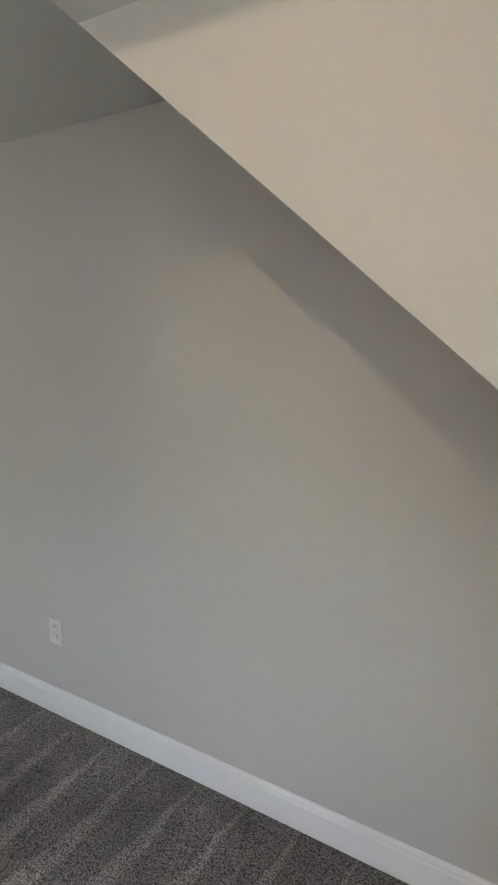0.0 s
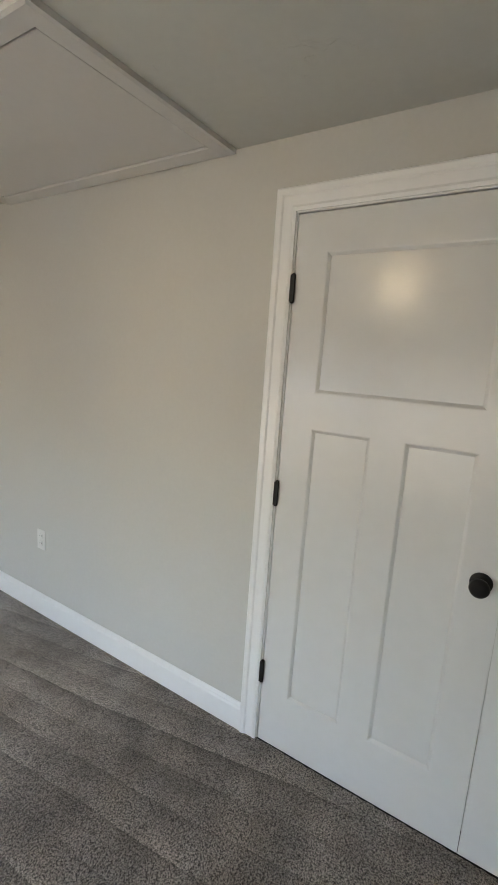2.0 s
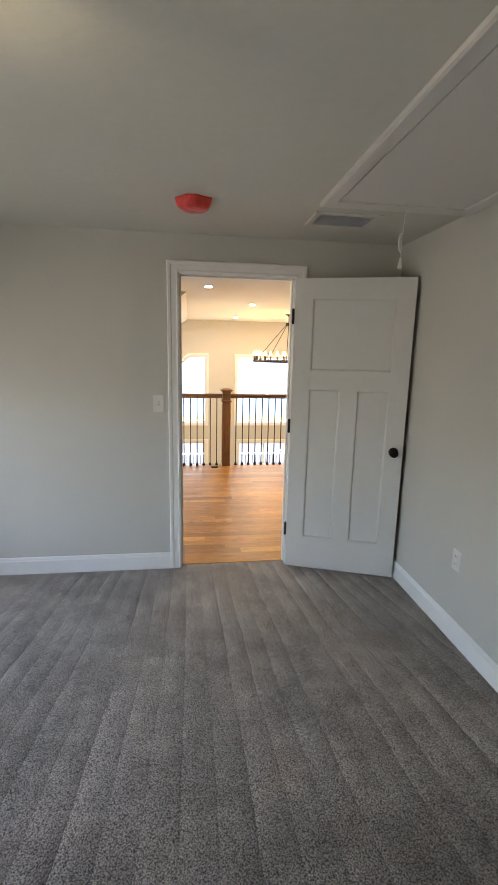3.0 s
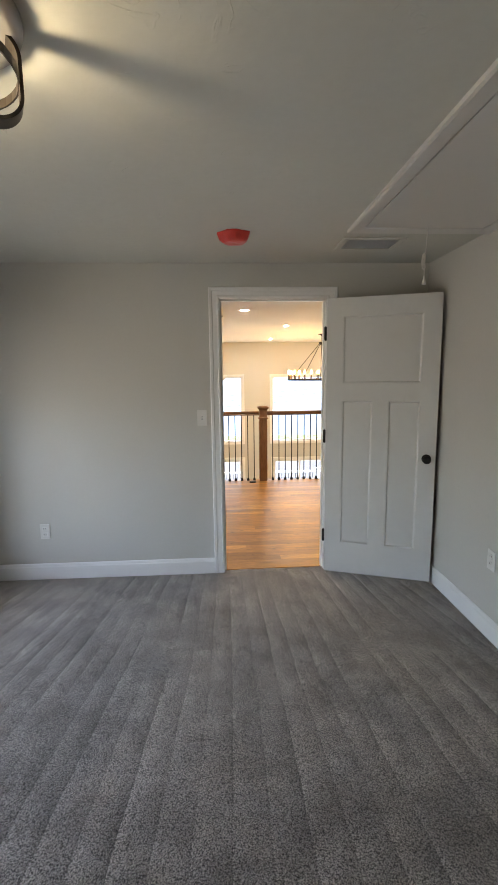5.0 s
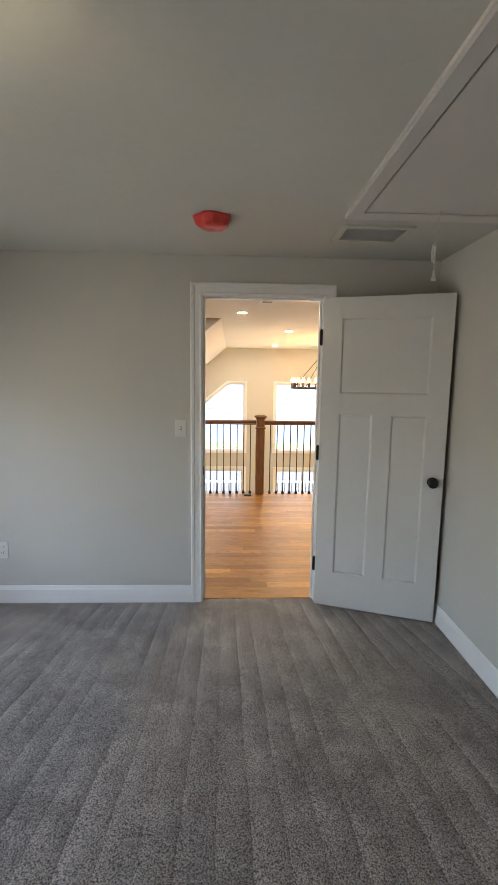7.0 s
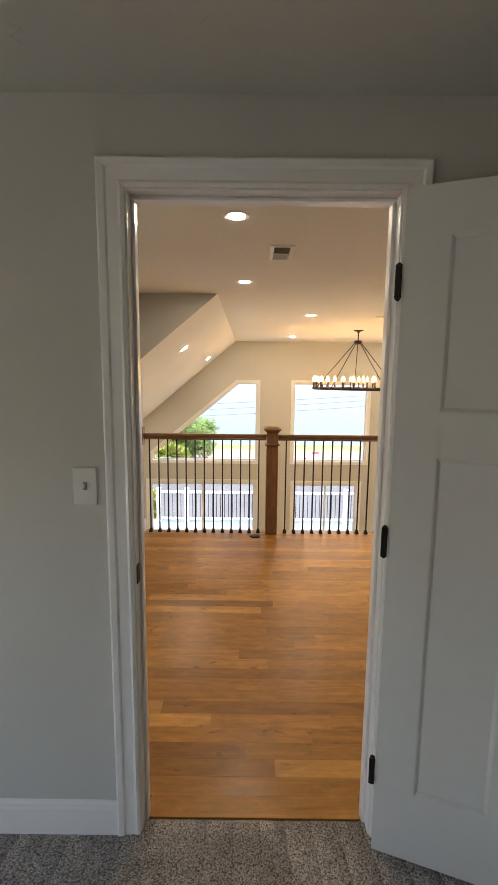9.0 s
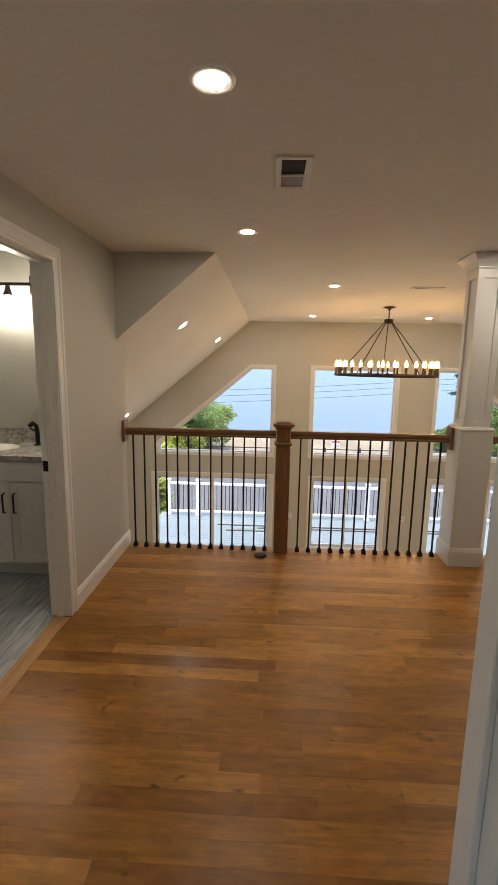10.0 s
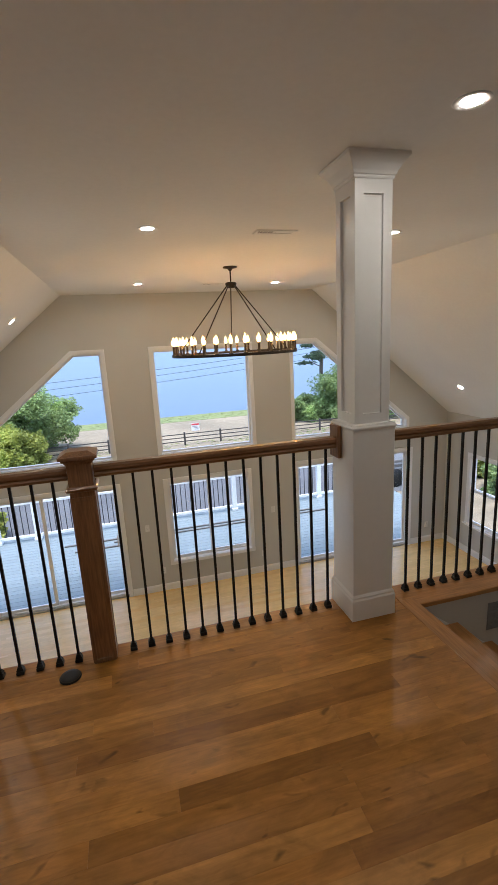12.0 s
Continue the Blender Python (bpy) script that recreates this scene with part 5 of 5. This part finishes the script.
# ---- deck ----
DECKM = mat("grey composite decking", (0.155, 0.19, 0.205), 0.6, grain=0.08, scale=6, stretch=(1, 10, 10), vary=0.06, stain=0.05)
DZ = -2.70
DX0, DX1 = -7.2, 2.95
deck = structure(part("deck", box(DX0, DX1, -11.7, YG - 0.17, DZ - 0.25, DZ - 0.03), VINYL), "grey composite deck outside the patio doors", "deck")
board = None
for k in range(24):
    y = YG - 0.175 - 0.142 * (k + 1)
    if board is None:
        board = part("board", bbox(DX0, DX1, 0, 0.137, -0.029, 0, 0.003), DECKM, deck)
        board.location = (0, y, DZ)
    else:
        o = new("board", board.data)
        o.parent, o.location = deck, (0, y, DZ)
t = thing("deck_railing", "white vinyl deck railing with dark metal balusters", "railing")
posts = (2.72, 1.89, -0.45, -2.78, -5.11, -7.1)
for x in posts:
    p = part("post", bbox(x - 0.055, x + 0.055, -11.66, -11.55, DZ, DZ + 1.0, 0.004), VINYL, t, "white vinyl post")
    part("post_cap", bbox(x - 0.068, x + 0.068, -11.673, -11.537, DZ + 1.0, DZ + 1.03, 0.006), VINYL, p)
    part("post_base", bbox(x - 0.075, x + 0.075, -11.68, -11.53, DZ, DZ + 0.06, 0.006), VINYL, p)
for a, b in zip(posts, posts[1:]):
    part("top_rail", bbox(b + 0.055, a - 0.055, -11.645, -11.565, DZ + 0.88, DZ + 0.94, 0.006), VINYL, t)
    part("bottom_rail", bbox(b + 0.055, a - 0.055, -11.63, -11.58, DZ + 0.08, DZ + 0.14, 0.004), VINYL, t)
    n = round((a - b - 0.11) / 0.115)
    for k in range(1, n):
        x = a - 0.055 - (a - b - 0.11) * k / n
        part("baluster", tube([(x, -11.605, DZ + 0.13), (x, -11.605, DZ + 0.89)], 0.0095, 5), BLACK, t)
LOOSE = mat("dark bronze trim stock", (0.10, 0.095, 0.09), 0.5)
for x0, x1, y in ((-4.6, 1.25, -10.90), (-4.9, 0.2, -10.74), (-0.9, 1.0, -10.52)):
    part("board_loose", bbox(x0, x1, y, y + 0.05, DZ + 0.001, DZ + 0.03, 0.003), LOOSE).name = "loose_board"
for o in [o for o in scene.objects if o.name.startswith("loose_board")]:
    tagged(o, "long dark trim board lying on the deck", "board", group="loose boards on the deck")

t = thing("utility_trailer", "dark slatted trailer parked on the sand beyond the deck", "trailer", (-9.4, -14.3, -3.62))
part("body", bbox(-1.2, 0.9, -0.5, 0.5, 0.35, 0.95, 0.03, 2), LOOSE, t)
for z in (0.5, 0.65, 0.8):
    part("slat", box(-1.2, 0.9, 0.5, 0.52, z, z + 0.05), GRILLE, t)
for x in (-0.8, 0.5):
    part("wheel", lathe([(0.0, 0.38), (0.30, 0.38), (0.32, 0.40), (0.32, 0.52), (0.30, 0.54), (0.0, 0.54)], 20, "y", centre=(x, 0, 0.32)), BLACK, t)


structure(part("threshold_board", bbox(1.109, 1.200, BATH0, BATH1, -0.02, -0.002, 0.004, 2), mat("pale oak threshold", (0.50, 0.28, 0.115), 0.3, grain=0.15, scale=8, stretch=(16, 1, 16), stain=0.1, stain_scale=2)), "oak threshold board in the bathroom doorway", "threshold")


# ---- floor boards, last ----
def board_runs(x0, x1, rng, lo, hi):
    x, out = x0 - rng.uniform(0, 0.8), []
    while x < x1:
        n = x + rng.uniform(lo, hi)
        a, b = max(x, x0), min(n, x1)
        if x1 - b < 0.25:
            b = n = x1
        if b - a > 0.02:
            out.append((a, b))
        x = n
    return out


floor = structure(part("floor_loft", box(-1.80, 1.160, -3.0, -0.056, -0.022, -0.018), DARK), "oak plank loft floor with a satin finish", "floor")
meshes = {}
rng = random.Random(12)
PW = 0.083
for k in range(36):
    y1 = -0.057 - k * PW
    y0 = max(y1 - PW + 0.00015, -2.9995)
    if y1 - y0 < 0.01:
        continue
    xr = 1.1075
    if (y0 + y1) / 2 > -T:
        runs = [(DOOR_R, DOOR_L)]
    else:
        runs = board_runs(-1.80, xr, rng, 0.45, 1.75)
    for a, b in runs:
        key = (round(b - a, 2), round(y1 - y0, 3))
        w = key[0]
        if key not in meshes:
            me = bpy.data.meshes.new("plank")
            e, h = 0.0002, 0.014
            bw, bh = w - 0.00015, y1 - y0
            v = [(0, 0, -h), (bw, 0, -h), (bw, bh, -h), (0, bh, -h), (0, 0, -e), (bw, 0, -e), (bw, bh, -e), (0, bh, -e), (e, e, 0), (bw - e, e, 0), (bw - e, bh - e, 0), (e, bh - e, 0)]
            f = [(8, 9, 10, 11)] + [(i, (i + 1) % 4, 4 + (i + 1) % 4, 4 + i) for i in range(4)] + [(4 + i, 4 + (i + 1) % 4, 8 + (i + 1) % 4, 8 + i) for i in range(4)]
            me.from_pydata(v, [], f)
            me.materials.append(OAK)
            meshes[key] = me
        o = new("plank", meshes[key])
        o.parent = floor
        o.location = (a, y0, -0.004)
        o.scale = ((b - a) / w, 1, 1)

bm = bmesh.new()
rng = random.Random(40)
for k in range(63):
    y0 = YG + k * PW
    for a, b in board_runs(XR, XL, rng, 0.6, 1.9):
        box(a, b - 0.0005, y0, y0 + PW - 0.0005, LOW - 0.015, LOW, bm)
# pale oak, its tint lifted further to hold daylight glare from the patio doors
tagged(part("lower_floor_boards", bm, oak("pale oak floor boards with glare", (0.86, 0.60, 0.26), False, 0.22, 0.93, 0.08, 0.3)), "pale oak plank floor of the great room, daylight glare in its colour", "floor", kind="stuff")
structure(part("floor_lower", box(XR - T, XL + T, YG - 0.16, 0.1, LOW - 0.1, LOW - 0.012), DARK), "subfloor of the lower storey", "floor")
